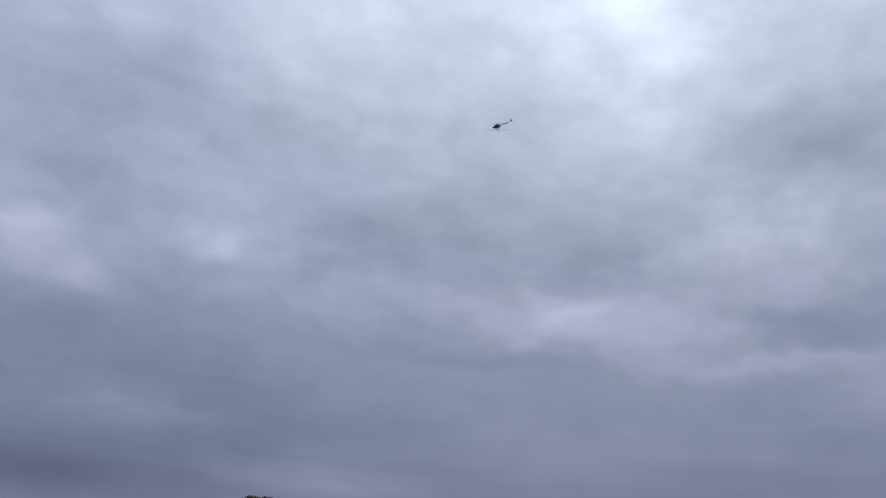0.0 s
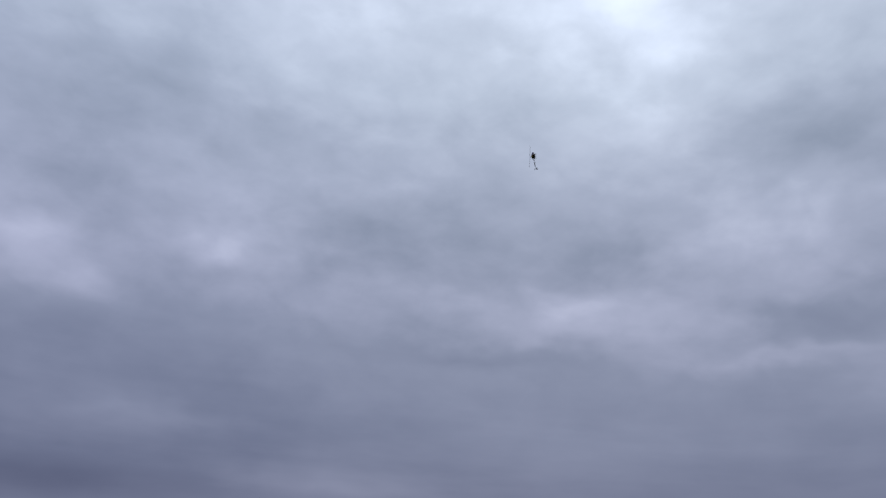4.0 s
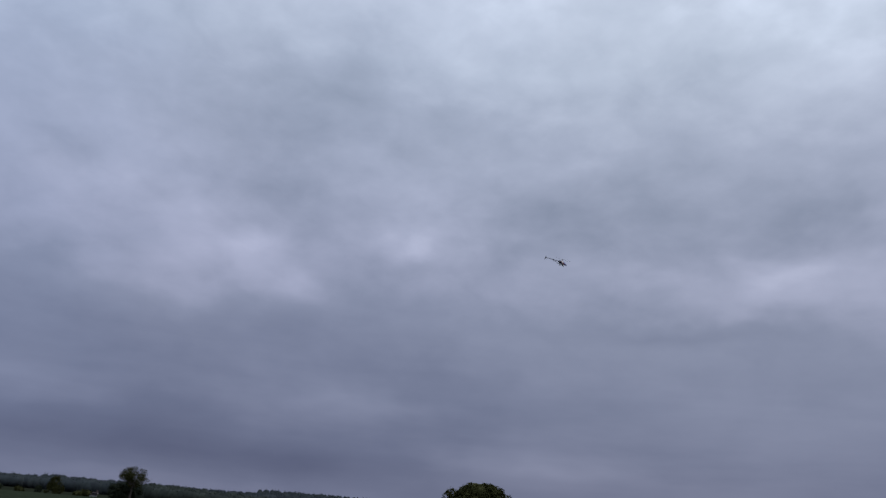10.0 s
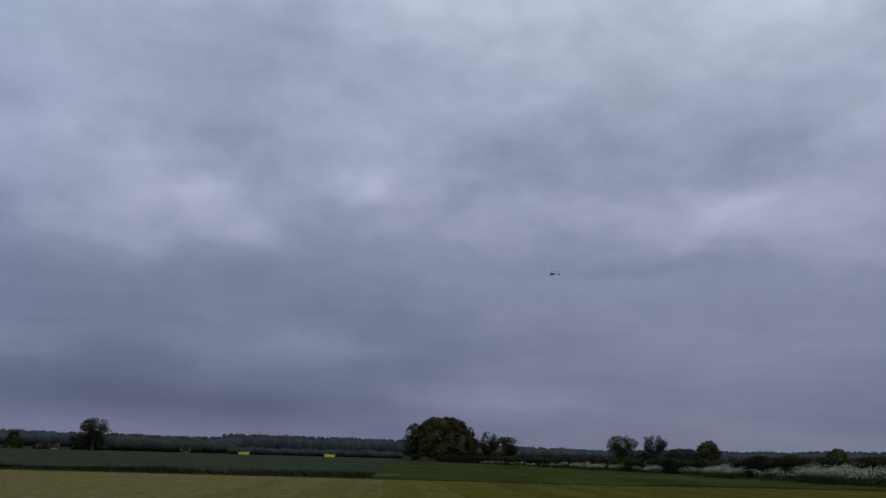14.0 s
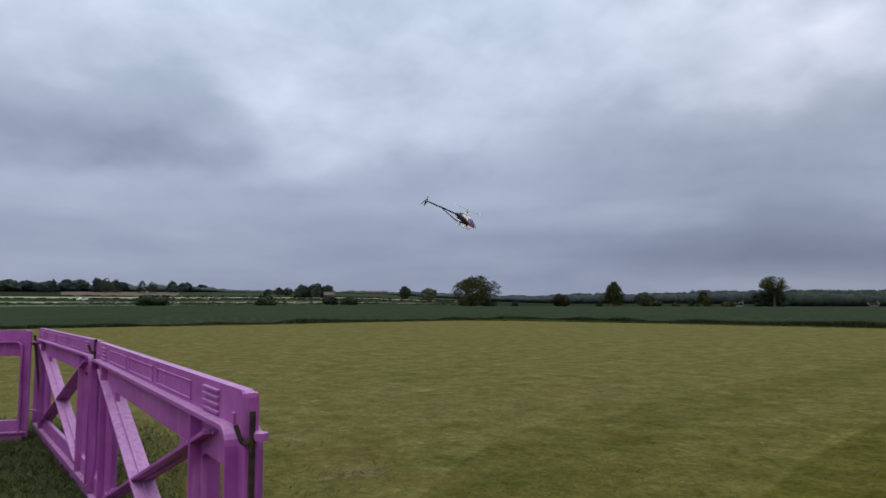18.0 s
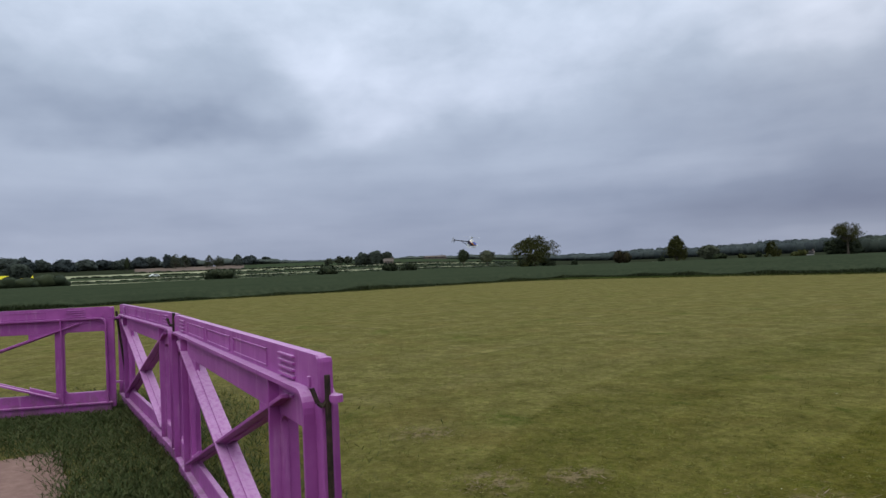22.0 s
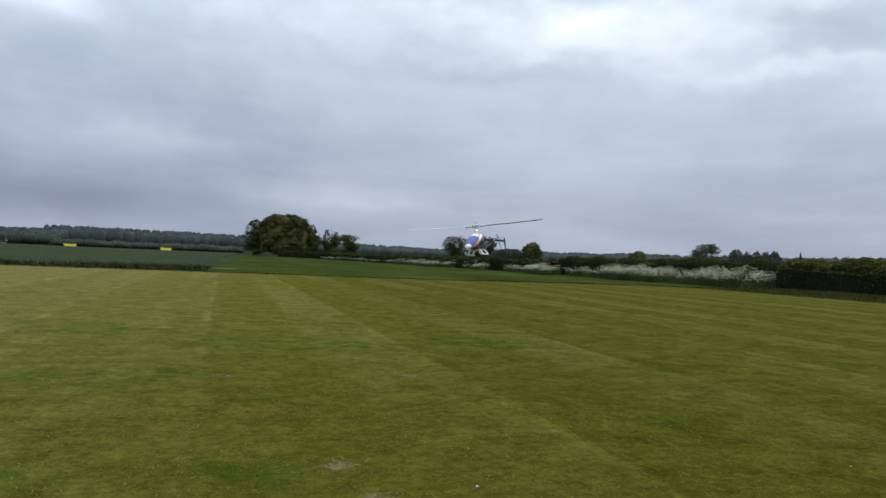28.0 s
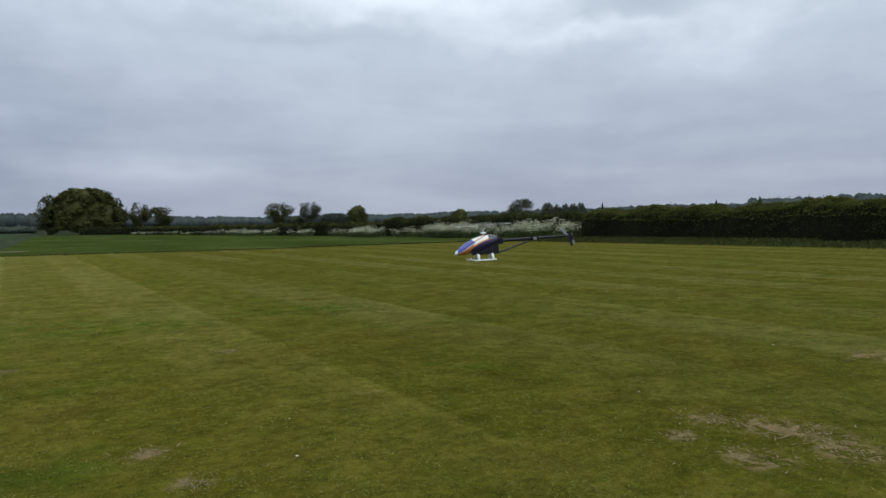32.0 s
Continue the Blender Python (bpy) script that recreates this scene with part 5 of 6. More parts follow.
    for x in (0.105, L - 0.125):
        for y in (-0.018, 0.018):
            bm = bmesh.new()
            box(bm, (x, y - 0.006, H - 0.098), (x + 0.022, y + 0.006, H - 0.066), 0.004)
            part("boss", bm, PURPLE, p)
    # coupling lugs at both ends
    for x, s in ((0.0, -1), (L, 1)):
        for z in (0.28, H - 0.122):
            bm = bmesh.new()
            tube(bm, (x + s * 0.030, 0.012, z), (x + s * 0.030, 0.012, z + 0.019), 0.018, sides=14)
            box(bm, (min(x - s * 0.02, x + s * 0.03), -0.004, z + 0.001), (max(x - s * 0.02, x + s * 0.03), 0.028, z + 0.018), 0.004)
            part("coupling_lug", bm, PURPLE, p)
    return p


def laid(a, b):
    """A panel's pose from its start at a towards b."""
    t = math.atan2(b[1] - a[1], b[0] - a[0])
    return pose(a[0], a[1], 0.0, 0, 0, math.degrees(t))


def rod(label, a, b, r=0.012, hook=True):
    p = thing("steel_pin", label, "pin", (a[0], a[1], a[2]))
    a, b = Vector(a), Vector(b)
    bm = bmesh.new()
    tube(bm, (0, 0, 0), b - a, r, sides=10)
    part("shaft", bm, STEEL, p)
    if hook:
        bm = bmesh.new()
        top = b - a
        pts = [top + Vector(v) for v in ((0, 0, -0.070), (-0.008, -0.012, -0.086), (-0.016, -0.024, -0.076), (-0.025, -0.036, -0.035))]
        for u, w in zip(pts, pts[1:]):
            tube(bm, u, w, r * 0.8, sides=8)
        part("hook", bm, STEEL, p)
    return p


FRONT_END, FRONT_START = (-2.172, 1.08), (-5.15, 1.37)
MID_END, MID_START = (-5.27, 1.40), (-8.26, 1.53)
SIDE_END = (-7.72, 1.385)


def barriers():
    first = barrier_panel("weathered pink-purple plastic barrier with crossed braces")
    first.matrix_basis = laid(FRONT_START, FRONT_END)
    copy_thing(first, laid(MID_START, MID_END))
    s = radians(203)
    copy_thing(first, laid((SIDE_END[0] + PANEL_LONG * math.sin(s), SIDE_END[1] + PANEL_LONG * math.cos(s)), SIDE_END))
    ex, ey = FRONT_END
    rod("dark rusty steel pin down the barrier's open end", (ex + 0.014, ey - 0.006, 0.0), (ex + 0.014, ey - 0.006, PANEL_HIGH - 0.050), 0.0085)
    rod("dark rusty steel pin linking two barriers", (-5.21, 1.36, 0.0), (-5.21, 1.36, PANEL_HIGH + 0.01), 0.011)
    rod("dark rusty steel pin leaning at the barrier corner", (-7.94, 1.53, 0.06), (-7.96, 1.43, PANEL_HIGH - 0.06))
    rng = np.random.default_rng(8)
    sheet("bare_soil", "bare dry sandy soil by the barrier", "soil", soften([(-6.3, 0.70), (-5.35, 0.76), (-4.40, 0.50), (-4.2, -1.6), (-6.3, -2.2)], rng, 0.25, 0.07), 0.014, SOIL)
    # rank grass round the barrier feet
    n = 70000
    side = rng.integers(0, 3, n)
    w = rng.uniform(0, 1, n)
    lines = [(FRONT_START, FRONT_END, 0.35), (MID_START, MID_END, 0.6), (SIDE_END, (SIDE_END[0] - 1.0, SIDE_END[1] - 2.4), 0.6)]
    a = np.array([l[0] for l in lines])[side]
    b = np.array([l[1] for l in lines])[side]
    g = np.array([l[2] for l in lines])[side]
    q = a + (b - a) * w[:, None] + rng.normal(0, 1, (n, 2)) * g[:, None] - np.array([0.0, 0.35])
    bare = (np.abs(q[:, 0] + 5.35) < 0.95 + rng.normal(0, 0.12, len(q))) & (q[:, 1] < 0.66 + rng.normal(0, 0.08, len(q)))
    front = (side == 0) & (w > 0.55)
    q = q[~bare & ~front]
    v, f = blades(rng, np.concatenate([q, 0 * q[:, :1]], 1), 0.055, 0.0036, 0.9)
    tagged(part("rank_grass", mesh_np("rank_grass", v, f), DARK_GRASS), "long dark grass round the barrier feet", "grass", kind="stuff")


barriers()


# ---- far buildings, car, yellow containers ----
def house(label, turn, r, wide, deep, wall, roof, wall_mat, face=0.0):
    x, y, z = spot(turn, r)
    p = thing("house", label, "house", (x, y, z), -turn + face)
    bm = bmesh.new()
    box(bm, (-wide / 2, -deep / 2, -0.3), (wide / 2, deep / 2, wall))
    part("wall", bm, wall_mat, p)
    bm = bmesh.new()
    e = 0.35
    loft(bm, [[(sx, -deep / 2 - e, wall - 0.15), (sx, 0, wall + roof), (sx, deep / 2 + e, wall - 0.15), (sx, 0, wall + 0.02)] for sx in (-wide / 2 - e, wide / 2 + e)])
    part("roof", bm, ROOF, p)
    bm = bmesh.new()
    box(bm, (wide * 0.3, -0.4, wall + roof - 0.6), (wide * 0.3 + 0.7, 0.4, wall + roof + 0.8), 0.05)
    part("chimney", bm, ROOF, p)
    for i in range(3):
        bm = bmesh.new()
        cx = (i - 1) * wide * 0.3
        box(bm, (cx - 0.5, -deep / 2 - 0.06, wall * 0.4), (cx + 0.5, -deep / 2 + 0.05, wall * 0.4 + 1.1), 0.02)
        part("window", bm, PANE, p)


def container(turn, r, wide):
    """A low box-shaped container with flared sides and a dark sheet over its load."""
    x, y, z = spot(turn, r)
    p = thing("container", "yellow open container with a dark cover at the wheat's far edge", "container", (x, y, z + 0.25), -turn, group="yellow containers")
    bm = bmesh.new()
    loft(bm, [[(-wide / 2 * s, -0.8, h), (wide / 2 * s, -0.8, h), (wide / 2 * s, 0.8, h), (-wide / 2 * s, 0.8, h)] for s, h in ((0.86, 0.0), (0.9, 0.1), (1.0, 0.75))])
    part("body", bm, YELLOW, p)
    bm = bmesh.new()
    box(bm, (-wide / 2 - 0.04, -0.86, 0.74), (wide / 2 + 0.04, 0.86, 0.80), 0.02)
    part("rim", bm, YELLOW, p)
    bm = bmesh.new()
    box(bm, (-wide / 2 + 0.1, -0.75, 0.78), (wide / 2 - 0.1, 0.75, 0.98), 0.12)
    part("cover", bm, TARP, p)
    for s in (-1, 1):
        bm = bmesh.new()
        box(bm, (s * wide * 0.36 - 0.08, -0.85, -0.25), (s * wide * 0.36 + 0.08, 0.85, 0.02), 0.02)
        part("runner", bm, TARP, p)


def far_car():
    x, y, z = spot(-78.6, 330)
    p = thing("car", "white car far off on a lane between fields", "car", (x, y, z + 0.3), -78.6 + 8)
    bm = bmesh.new()
    prof = [(-2.1, 0.35), (-2.1, 0.85), (-1.3, 0.95), (-0.75, 1.42), (0.75, 1.45), (1.4, 0.98), (2.1, 0.85), (2.12, 0.35)]
    loft(bm, [[(a, w, h) for a, h in prof] for w in (-0.85, 0.85)])
    part("body", bm, WHITE, p)
    for a in (-1.3, 1.3):
        for w in (-0.86, 0.86):
            bm = bmesh.new()
            tube(bm, (a, w - 0.1, 0.32), (a, w + 0.1, 0.32), 0.32, sides=14)
            part("wheel", bm, RUBBER, p)
    bm = bmesh.new()
    loft(bm, [[(a, w, h) for a, h in ((-1.1, 0.98), (-0.68, 1.36), (0.68, 1.38), (1.15, 1.0))] for w in (-0.87, 0.87)])
    part("window", bm, PANE, p)


house("small pinkish farmhouse among dark trees", -60.45, 415, 5.5, 5, 2.4, 1.6, PINK_WALL)
house("long low farm building on the horizon", -56.6, 640, 20, 7, 2.2, 1.2, ROOF, 15)
house("white barn below the wooded ridge", -28.0, 330, 2.8, 4, 1.1, 0.6, RENDERED)
house("small pinkish shed below the dark trees", -19.3, 322, 3.4, 3, 1.0, 0.4, PINK_WALL)
container(-15.05, 200, 2.9)
container(-8.53, 196, 2.9)
far_car()


# ---- model helicopter ----
def ring(x, zc, w, up, down, n=16, pinch=1.0):
    out = []
    for i in range(n):
        t = 2 * math.pi * i / n
        c, s = math.cos(t), math.sin(t)
        out.append((x, w * math.copysign(abs(c) ** pinch, c), zc + (up if s > 0 else down) * s))
    return out


def helicopter():
    p = thing("helicopter", "radio-controlled helicopter with a blue, orange and white canopy", "model helicopter")
    bm = bmesh.new()
    loft(bm, [ring(0.325, -0.092, 0.006, 0.005, 0.005), ring(0.317, -0.090, 0.025, 0.018, 0.014), ring(0.295, -0.085, 0.045, 0.034, 0.024), ring(0.25, -0.072, 0.066, 0.058, 0.038),
              ring(0.19, -0.055, 0.079, 0.080, 0.052), ring(0.11, -0.035, 0.086, 0.096, 0.062), ring(0.03, -0.015, 0.085, 0.098, 0.060),
              ring(-0.05, 0.005, 0.077, 0.086, 0.050), ring(-0.11, 0.022, 0.062, 0.066, 0.038), ring(-0.145, 0.03, 0.045, 0.045, 0.026)])
    part("canopy", bm, CANOPY, p, "glossy blue, orange and white painted canopy", True)
    for y in (-0.038, 0.038):
        bm = bmesh.new()
        box(bm, (-0.15, y - 0.004, -0.118), (0.13, y + 0.004, 0.04), 0.003)
        box(bm, (-0.205, y - 0.004, -0.02), (-0.17, y + 0.004, 0.045), 0.003)
        part("side_frame", bm, CARBON, p)
    bm = bmesh.new()
    box(bm, (-0.09, -0.034, -0.105), (0.05, 0.034, -0.02), 0.012)
    for i in range(5):
        box(bm, (-0.09 + i * 0.03, -0.044, -0.085), (-0.078 + i * 0.03, 0.044, -0.03), 0.002)
    part("engine", bm, ENGINE, p)
    bm = bmesh.new()
    tube(bm, (-0.17, -0.05, -0.08), (-0.02, -0.055, -0.09), 0.022, 0.019, 12)
    part("exhaust_can", bm, ALLOY, p)
    bm = bmesh.new()
    tube(bm, (-0.18, 0, 0.015), (-0.96, 0, 0.015), 0.0165, 0.0145, 12)
    part("tail_boom", bm, CARBON, p, "thin black tail boom")
    for y in (-1, 1):
        bm = bmesh.new()
        tube(bm, (-0.16, 0.045 * y, -0.11), (-0.56, 0.014 * y, 0.008), 0.006, sides=8)
        part("boom_strut", bm, CARBON, p)
    bm = bmesh.new()
    box(bm, (-0.585, -0.02, 0.0), (-0.55, 0.02, 0.032), 0.004)
    part("boom_clamp", bm, ALLOY, p)
    bm = bmesh.new()
    loft(bm, [[(-0.52, y, 0.032), (-0.60, y * 1.0, 0.036), (-0.60, y, 0.030), (-0.52, y, 0.028)] for y in (-0.11, 0.11)])
    part("tailplane", bm, CARBON, p)
    bm = bmesh.new()
    loft(bm, [[(-0.945, y, 0.055), (-0.968, y, 0.055), (-0.992, y, 0.015), (-0.985, y, -0.10), (-0.965, y, -0.10), (-0.935, y, 0.0)] for y in (0.022, 0.027)])
    part("tail_fin", bm, CARBON, p, "upright black tail fin")
    bm = bmesh.new()
    box(bm, (-0.99, -0.018, -0.002), (-0.94, 0.018, 0.034), 0.005)
    tube(bm, (-0.968, -0.06, 0.016), (-0.968, 0.02, 0.016), 0.006, sides=8)
    part("tail_gearbox", bm, ALLOY, p)
    # white landing gear
    for y in (-1, 1):
        bm = bmesh.new()
        pts = [(-0.105, 0.09 * y, -0.178), (0.12, 0.09 * y, -0.178), (0.165, 0.09 * y, -0.168), (0.185, 0.09 * y, -0.15)]
        for a, b in zip(pts, pts[1:]):
            tube(bm, a, b, 0.0085, sides=10)
        part("skid", bm, WHITE, p, "white landing skid")
        for x in (-0.070, 0.085):
            bm = bmesh.new()
            pts = [(x, 0.03 * y, -0.115), (x, 0.062 * y, -0.125), (x, 0.084 * y, -0.152), (x, 0.09 * y, -0.18)]
            for a, b in zip(pts, pts[1:]):
                m = (Vector(a) + Vector(b)) / 2
                d = Vector(b) - Vector(a)
                rot = Matrix.Translation(m) @ d.to_track_quat("Z", "X").to_matrix().to_4x4()
                box(bm, (-0.009, -0.013, -d.length / 2 - 0.004), (0.009, 0.013, d.length / 2 + 0.004), 0.003, rot)
            part("skid_strut", bm, WHITE, p)
    bm = bmesh.new()
    tube(bm, (0, 0, 0.0), (0, 0, 0.175), 0.006, sides=10)
    part("mast", bm, ALLOY, p)
    bm = bmesh.new()
    tube(bm, (0, 0, 0.105), (0, 0, 0.12), 0.032, 0.026, 16)
    part("swashplate", bm, ALLOY, p)
    rotor = new("main_rotor")
    rotor.parent = p
    rotor.location = (0, 0, 0.165)
    rotor["label"] = "two-bladed main rotor with a flybar"
    bm = bmesh.new()
    box(bm, (-0.045, -0.018, -0.016), (0.045, 0.018, 0.022), 0.006)
    tube(bm, (0, 0, -0.03), (0, 0, 0.035), 0.014, 0.011, 12)
    part("hub", bm, ALLOY, rotor)
    for s in (-1, 1):
        bm = bmesh.new()
        box(bm, (min(0.05 * s, 0.125 * s), -0.017, -0.011), (max(0.05 * s, 0.125 * s), 0.017, 0.011), 0.005)
        part("blade_grip", bm, ALLOY, rotor)
        bm = bmesh.new()
        loft(bm, [[(x * s, -0.034 * s * w, z + 0.003), (x * s, -0.006 * s * w, z + 0.0055), (x * s, 0.034 * s * w, z - 0.003), (x * s, -0.006 * s * w, z - 0.003)]
                  for x, w, z in ((0.11, 0.7, 0.0), (0.16, 1.0, 0.001), (0.45, 1.0, 0.006), (0.78, 1.0, 0.018), (0.80, 0.85, 0.019))])
        part("blade", bm, BLADE, rotor, "long pale rotor blade")
        bm = bmesh.new()
        tube(bm, (0, 0.012 * s, 0.03), (0, 0.29 * s, 0.03), 0.002, sides=6)
        part("flybar", bm, ALLOY, rotor)
        bm = bmesh.new()
        loft(bm, [[(-0.020 * w, y * s, 0.030), (-0.004, y * s, 0.0335), (0.020 * w, y * s, 0.030), (-0.004, y * s, 0.0275)] for y, w in ((0.235, 0.8), (0.25, 1.0), (0.285, 1.0), (0.295, 0.7))])
        part("paddle", bm, WHITE, rotor)
    tail = new("tail_rotor")
    tail.parent = p
    tail.location = (-0.968, -0.058, 0.016)
    for s in (-1, 1):
        bm = bmesh.new()
        loft(bm, [[(-0.013 * w, -0.002, z * s), (0.013 * w, -0.002, z * s), (0.013 * w, 0.002, z * s), (-0.013 * w, 0.002, z * s)] for z, w in ((0.01, 0.6), (0.03, 0.9), (0.105, 0.95), (0.115, 0.6))])
        part("tail_blade", bm, TAIL_BLADE, tail)
    return p, rotor, tail


heli, main_rotor, tail_rotor = helicopter()


# ---- near grass ----
def near_grass():
    """Short stubbly blades where the camera looks down on the mown field, thinning out with distance."""
    rng = np.random.default_rng(9)
    n = 46000
    t = np.radians(rng.uniform(-98, 66, n) + rng.normal(0, 9, n))
    r = 0.5 + 12.8 * rng.uniform(0, 1, n) ** 1.5
    c = np.stack([r * np.sin(t), r * np.cos(t)], -1)
    q = np.repeat(c, 6, 0) + rng.normal(0, 0.035, (n * 6, 2))
    bare = (np.abs(q[:, 0] + 5.3) < 0.95) & (q[:, 1] < 0.7)
    q = q[~bare]
    q = np.concatenate([q, np.full((len(q), 1), 0.002)], 1)
    dry = q[:, 0] + rng.normal(0, 4, len(q)) < -1.0
    for pick, mat, label in ((dry, GRASS, "short yellowish blades of mown grass"), (~dry, LUSH, "short green blades of mown grass")):
        v, f = blades(rng, q[pick], 0.010, 0.0030, 2.0)
        tagged(part("short_grass", mesh_np("short_grass", v, f), mat), label, "grass", kind="stuff")
    # longer tufts left standing by the mower, out to the middle of the field
    n = 24000
    t = np.radians(rng.uniform(-98, 66, n) + rng.normal(0, 9, n))
    r = 0.5 + 18.0 * rng.uniform(0, 1, n) ** 1.4
    q = np.repeat(np.stack([r * np.sin(t), r * np.cos(t), 0 * r + 0.002], -1), 5, 0)
    q[:, :2] += rng.normal(0, 0.016, (n * 5, 2))
    far = np.hypot(q[:, :1], q[:, 1:2])
    q, far = q[(np.abs(q[:, 0] + 5.3) > 0.95) | (q[:, 1] > 0.7)], far[(np.abs(q[:, 0] + 5.3) > 0.95) | (q[:, 1] > 0.7)]
    v, f = blades(rng, q, 0.011 + 0.0002 * far, 0.0024 + 0.00002 * far, 1.0)
    tagged(part("grass_tufts", mesh_np("grass_tufts", v, f), TUFT), "thin pale and green tufts standing in the mown grass", "grass", kind="stuff")
    # dead stems lying on the worn patches
    w = []
    for a, b, reach in THATCH:
        m = int(700 * reach)
        w.append(np.stack([rng.normal(a, reach * 0.4, m), rng.normal(b, reach * 0.4, m), np.full(m, 0.004)], -1))
    v, f = blades(rng, np.concatenate(w), 0.012, 0.0035, 3.0)
    tagged(part("dead_grass", mesh_np("dead_grass", v, f), STRAW), "loose dead straw-coloured grass lying on worn patches", "grass", kind="stuff")
    m = 70
    t = np.radians(rng.uniform(-95, 64, m))
    r = 3 + 14 * rng.uniform(0, 1, m)
    c = np.stack([r * np.sin(t), r * np.cos(t), np.full(m, 0.02)], -1)
    v, f = cards(rng, c, 0.010, 0.8)
    tagged(part("daisies", mesh_np("daisies", v, f), UMBEL), "tiny white daisies scattered in mown grass", "wildflower", kind="stuff")


near_grass()


# ---- flight ----
def spin(anchors, step, per):
    """Turning that passes the angles named (half turns look alike), at about so many degrees in each step."""
    rows, total = [], anchors[0][1]
    for (t0, a0), (t1, a1) in zip(anchors, anchors[1:]):
        n = max(1, round((t1 - t0) / step))
        want = per * n
        turn = (a1 - total) % 180
        turn += 180 * max(0, round((want - turn) / 180))
        rows += [(t0 + (t1 - t0) * i / n, total + turn * i / n) for i in range(n)]
        total += turn
    return rows + [(anchors[-1][0], total)]


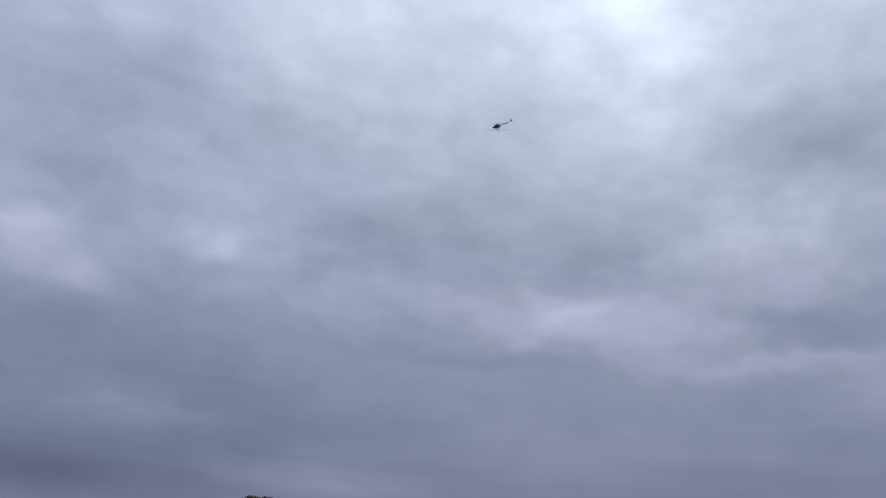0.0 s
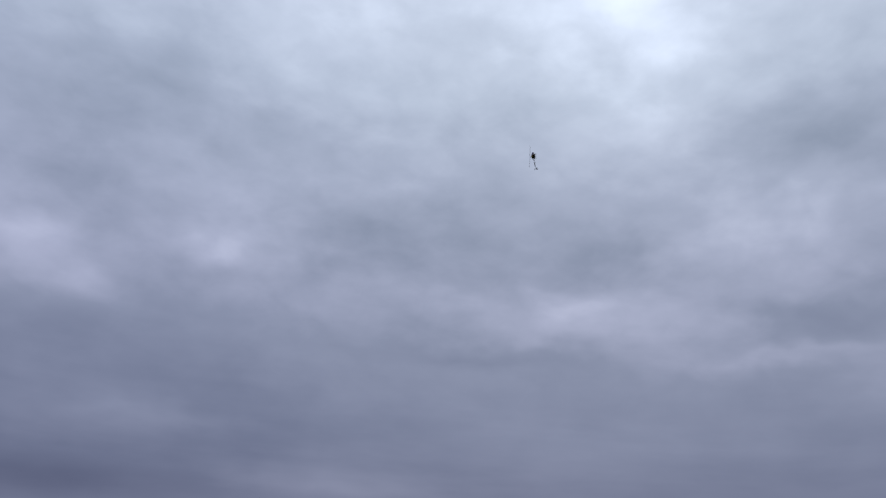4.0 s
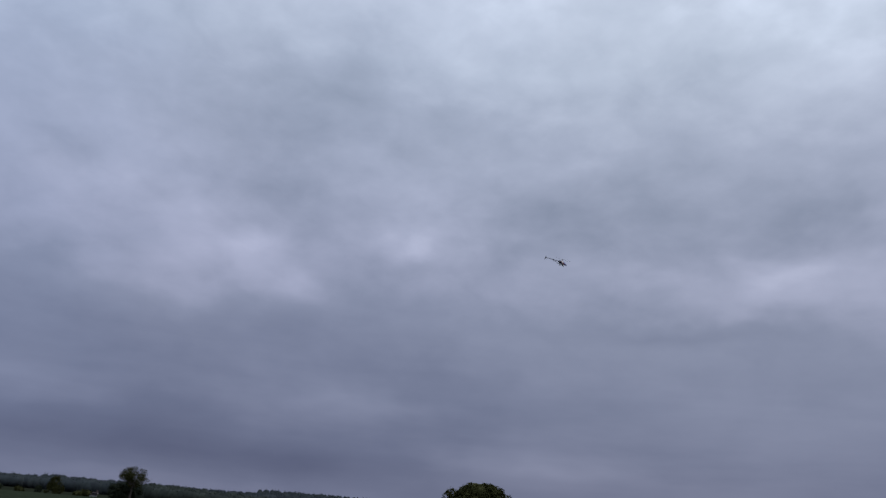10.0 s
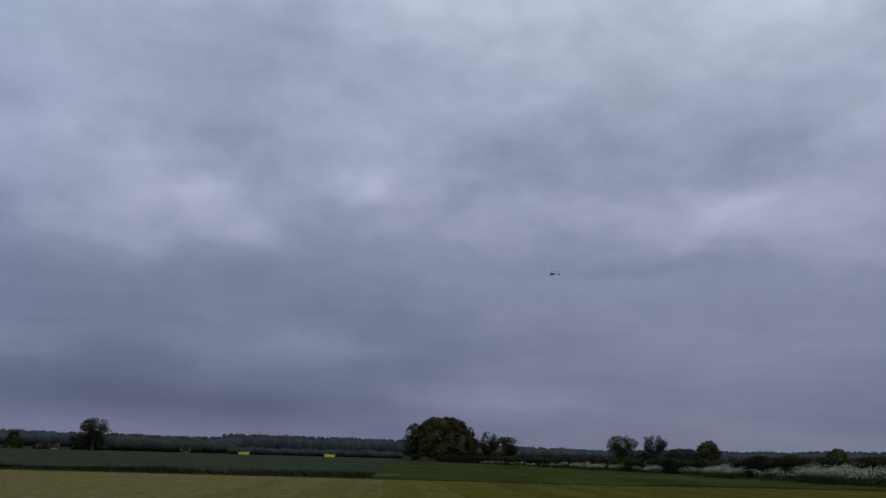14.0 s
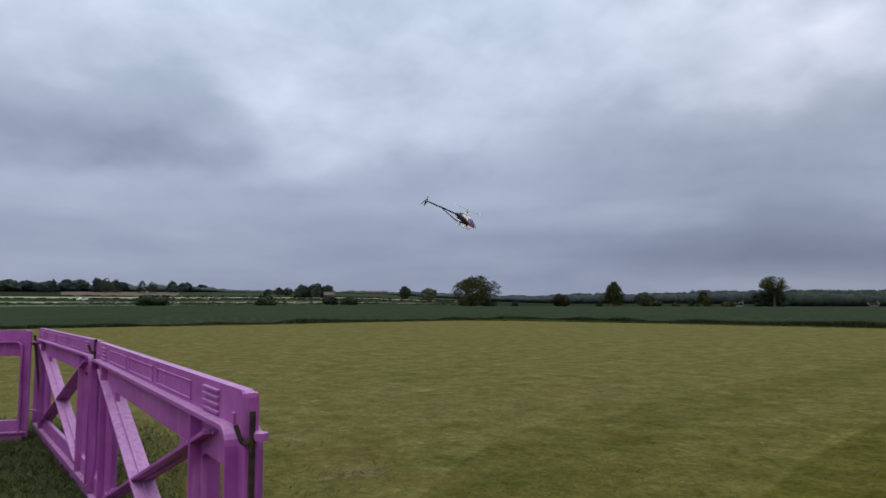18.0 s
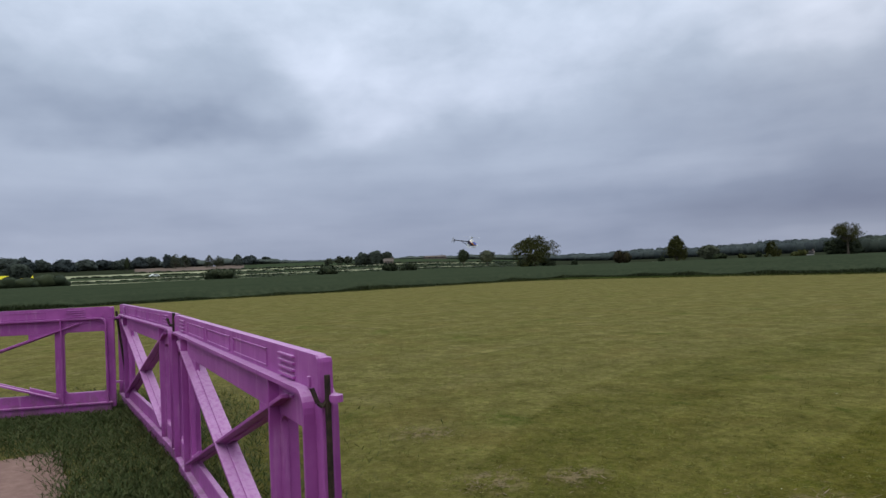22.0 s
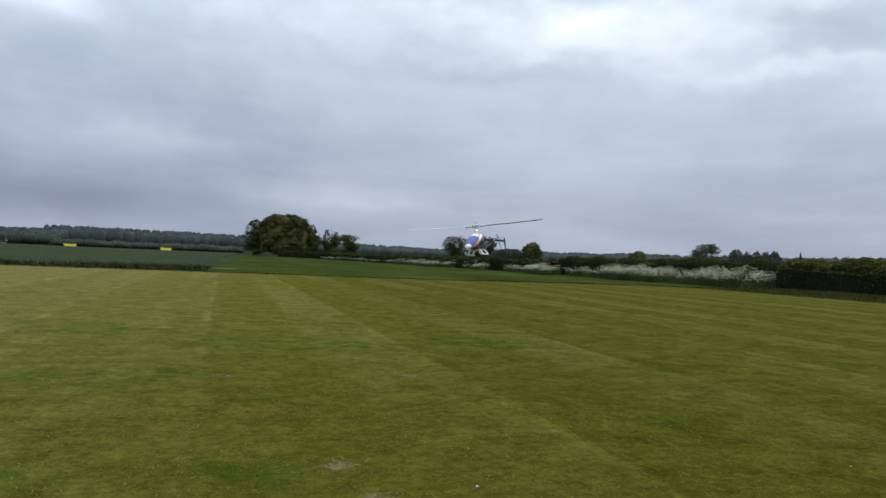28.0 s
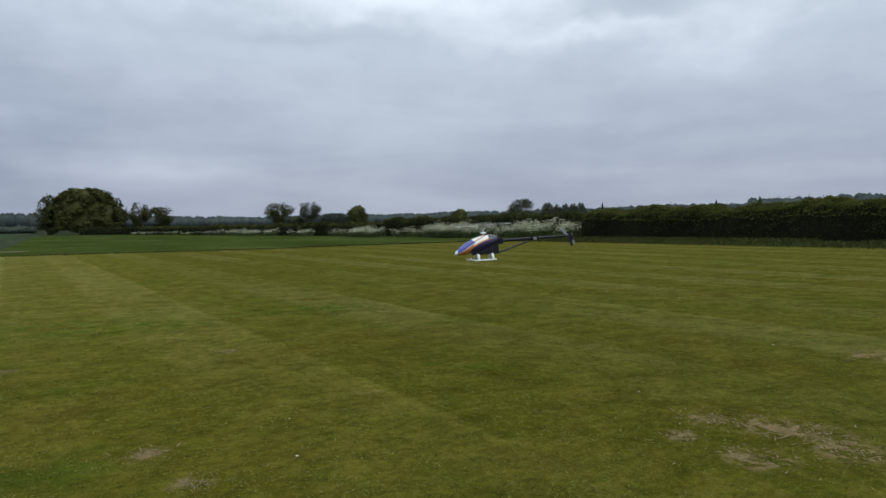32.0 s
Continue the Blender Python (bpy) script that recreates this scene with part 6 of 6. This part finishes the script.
def motions():
    walk(heli, [
        (0.00, pose(9.23, 30.57, 22.59, 138, 37, 177)),
        (0.50, pose(6.50, 30.75, 21.54, -162, 72, -150)),
        (1.00, pose(5.33, 31.28, 19.14, -9, 65, -26)),
        (1.50, pose(7.25, 32.14, 16.81, -2, 30, -35)),
        (2.00, pose(11.78, 37.26, 17.83, -33, 42, -62)),
        (2.50, pose(15.23, 40.02, 19.25, -3, 29, -79)),
        (2.75, pose(15.27, 38.57, 19.76, 43, 12, -86)),
        (3.00, pose(15.31, 37.12, 20.27, 89, 4, -104)),
        (3.50, pose(13.06, 32.81, 20.91, 82, -21, -112)),
        (4.00, pose(11.93, 32.39, 22.26, 90, -17, -124)),
        (4.50, pose(12.51, 35.87, 24.25, 121, 3, -131)),
        (5.50, pose(11.54, 37.19, 22.49, 176, 14, -113)),
        (6.50, pose(10.57, 38.51, 20.74, -128, 6, -93)),
        (7.00, pose(6.85, 33.27, 19.23, -91, -19, -107)),
        (7.25, pose(6.41, 34.14, 19.89, -41, -18, -118)),
        (7.50, pose(5.97, 35.02, 20.55, 7, -11, -124)),
        (8.00, pose(4.62, 40.83, 22.87, -3, 46, -132)),
        (8.25, pose(3.54, 38.78, 20.43, -30, 54, -100)),
        (8.50, pose(2.46, 36.73, 17.99, -51, 70, -66)),
        (9.00, pose(2.96, 41.35, 17.29, -6, 32, -57)),
        (9.50, pose(3.36, 39.53, 16.34, 3, 29, -48)),
        (10.00, pose(3.88, 35.78, 14.78, 15, 22, -21)),
        (10.50, pose(5.97, 43.18, 17.28, 3, 30, -65)),
        (11.00, pose(9.18, 54.28, 20.88, -15, 37, -96)),
        (11.50, pose(11.69, 59.71, 22.50, -7, 35, -105)),
        (12.00, pose(12.24, 57.73, 21.65, -5, 31, -119)),
        (12.50, pose(11.86, 56.09, 20.41, -7, 17, -124)),
        (13.00, pose(11.35, 56.59, 19.22, -7, 7, -129)),
        (13.50, pose(9.86, 53.32, 16.92, -13, 3, -135)),
        (14.00, pose(8.37, 52.01, 15.01, -12, 6, -135)),
        (14.50, pose(5.80, 44.97, 11.34, -11, 3, -138)),
        (16.50, pose(-3.65, 15.46, 2.92, 0, 7, -143)),
        (17.00, pose(-7.33, 14.62, 3.32, 16, 29, -109)),
        (17.25, pose(-9.00, 13.83, 3.42, -8, 29, -57)),
        (17.50, pose(-10.67, 13.03, 3.52, -24, 46, -4)),
        (18.00, pose(-11.33, 9.69, 3.04, -0, 25, 30)),
        (18.50, pose(-14.70, 10.28, 2.81, -10, 26, 9)),
        (19.00, pose(-20.68, 13.07, 2.53, -16, 14, -4)),
        (19.50, pose(-23.24, 14.67, 2.03, -6, 8, 7)),
        (20.00, pose(-23.94, 15.41, 2.09, -3, 5, 5)),
        (20.50, pose(-23.93, 15.39, 2.38, -3, 6, 3)),
        (21.00, pose(-23.05, 14.92, 2.25, -3, 5, 3)),
        (21.50, pose(-21.92, 14.81, 2.15, -3, 5, -1)),
        (22.00, pose(-20.49, 15.13, 2.13, -5, 8, 6)),
        (22.50, pose(-18.89, 15.53, 2.19, -2, 3, 0)),
        (23.00, pose(-16.80, 15.62, 2.28, -2, 5, -6)),
        (23.50, pose(-14.91, 15.44, 2.34, -5, 6, -15)),
        (24.00, pose(-12.94, 15.17, 2.37, -3, 2, -28)),
        (24.50, pose(-10.46, 13.95, 2.24, -4, 4, -32)),
        (26.50, pose(-2.44, 11.76, 1.98, 3, 4, -91)),
        (27.00, pose(-0.45, 9.13, 1.74, 2, -0, -98)),
        (27.50, pose(1.00, 8.81, 1.52, 12, -5, -119)),
        (28.00, pose(2.45, 8.42, 1.49, 7, 1, -127)),
        (28.50, pose(3.62, 8.46, 1.53, 9, 3, -136)),
        (29.00, pose(4.52, 8.39, 1.46, 7, 5, -140)),
        (29.50, pose(4.88, 8.19, 1.41, 5, 5, -144)),
        (30.00, pose(5.01, 7.87, 1.24, 7, 8, -147)),
        (30.50, pose(5.15, 7.79, 1.19, 6, 8, -146)),
        (31.00, pose(4.91, 7.34, 1.22, 5, 7, -173)),
        (31.50, pose(4.49, 6.90, 1.07, 4, 8, 168)),
        (32.00, pose(4.07, 6.78, 1.04, 3, 3, 163)),
    ])
    phases = [(0, 70), (1, 95), (3.5, 80), (4, 80), (8.5, 90), (16.5, 90), (17, 76), (17.5, 62), (18, 110), (19, 70), (20, 138), (21, 144), (22, 137), (23, 140), (24, 95), (26.5, 92), (27, 94), (27.5, 68), (28, 112),
              (28.5, 94), (29, 88), (30, 94), (30.5, 74), (31, 92), (32, 76)]
    walk(main_rotor, [(t, pose(0, 0, 0.165, 0, 0, a)) for t, a in spin(phases, 1 / 30, 76)])
    walk(tail_rotor, [(t, pose(-0.968, -0.058, 0.016, 0, a, 0)) for t, a in spin([(0, 0), (32, 40)], 1 / 30, 84)])


motions()
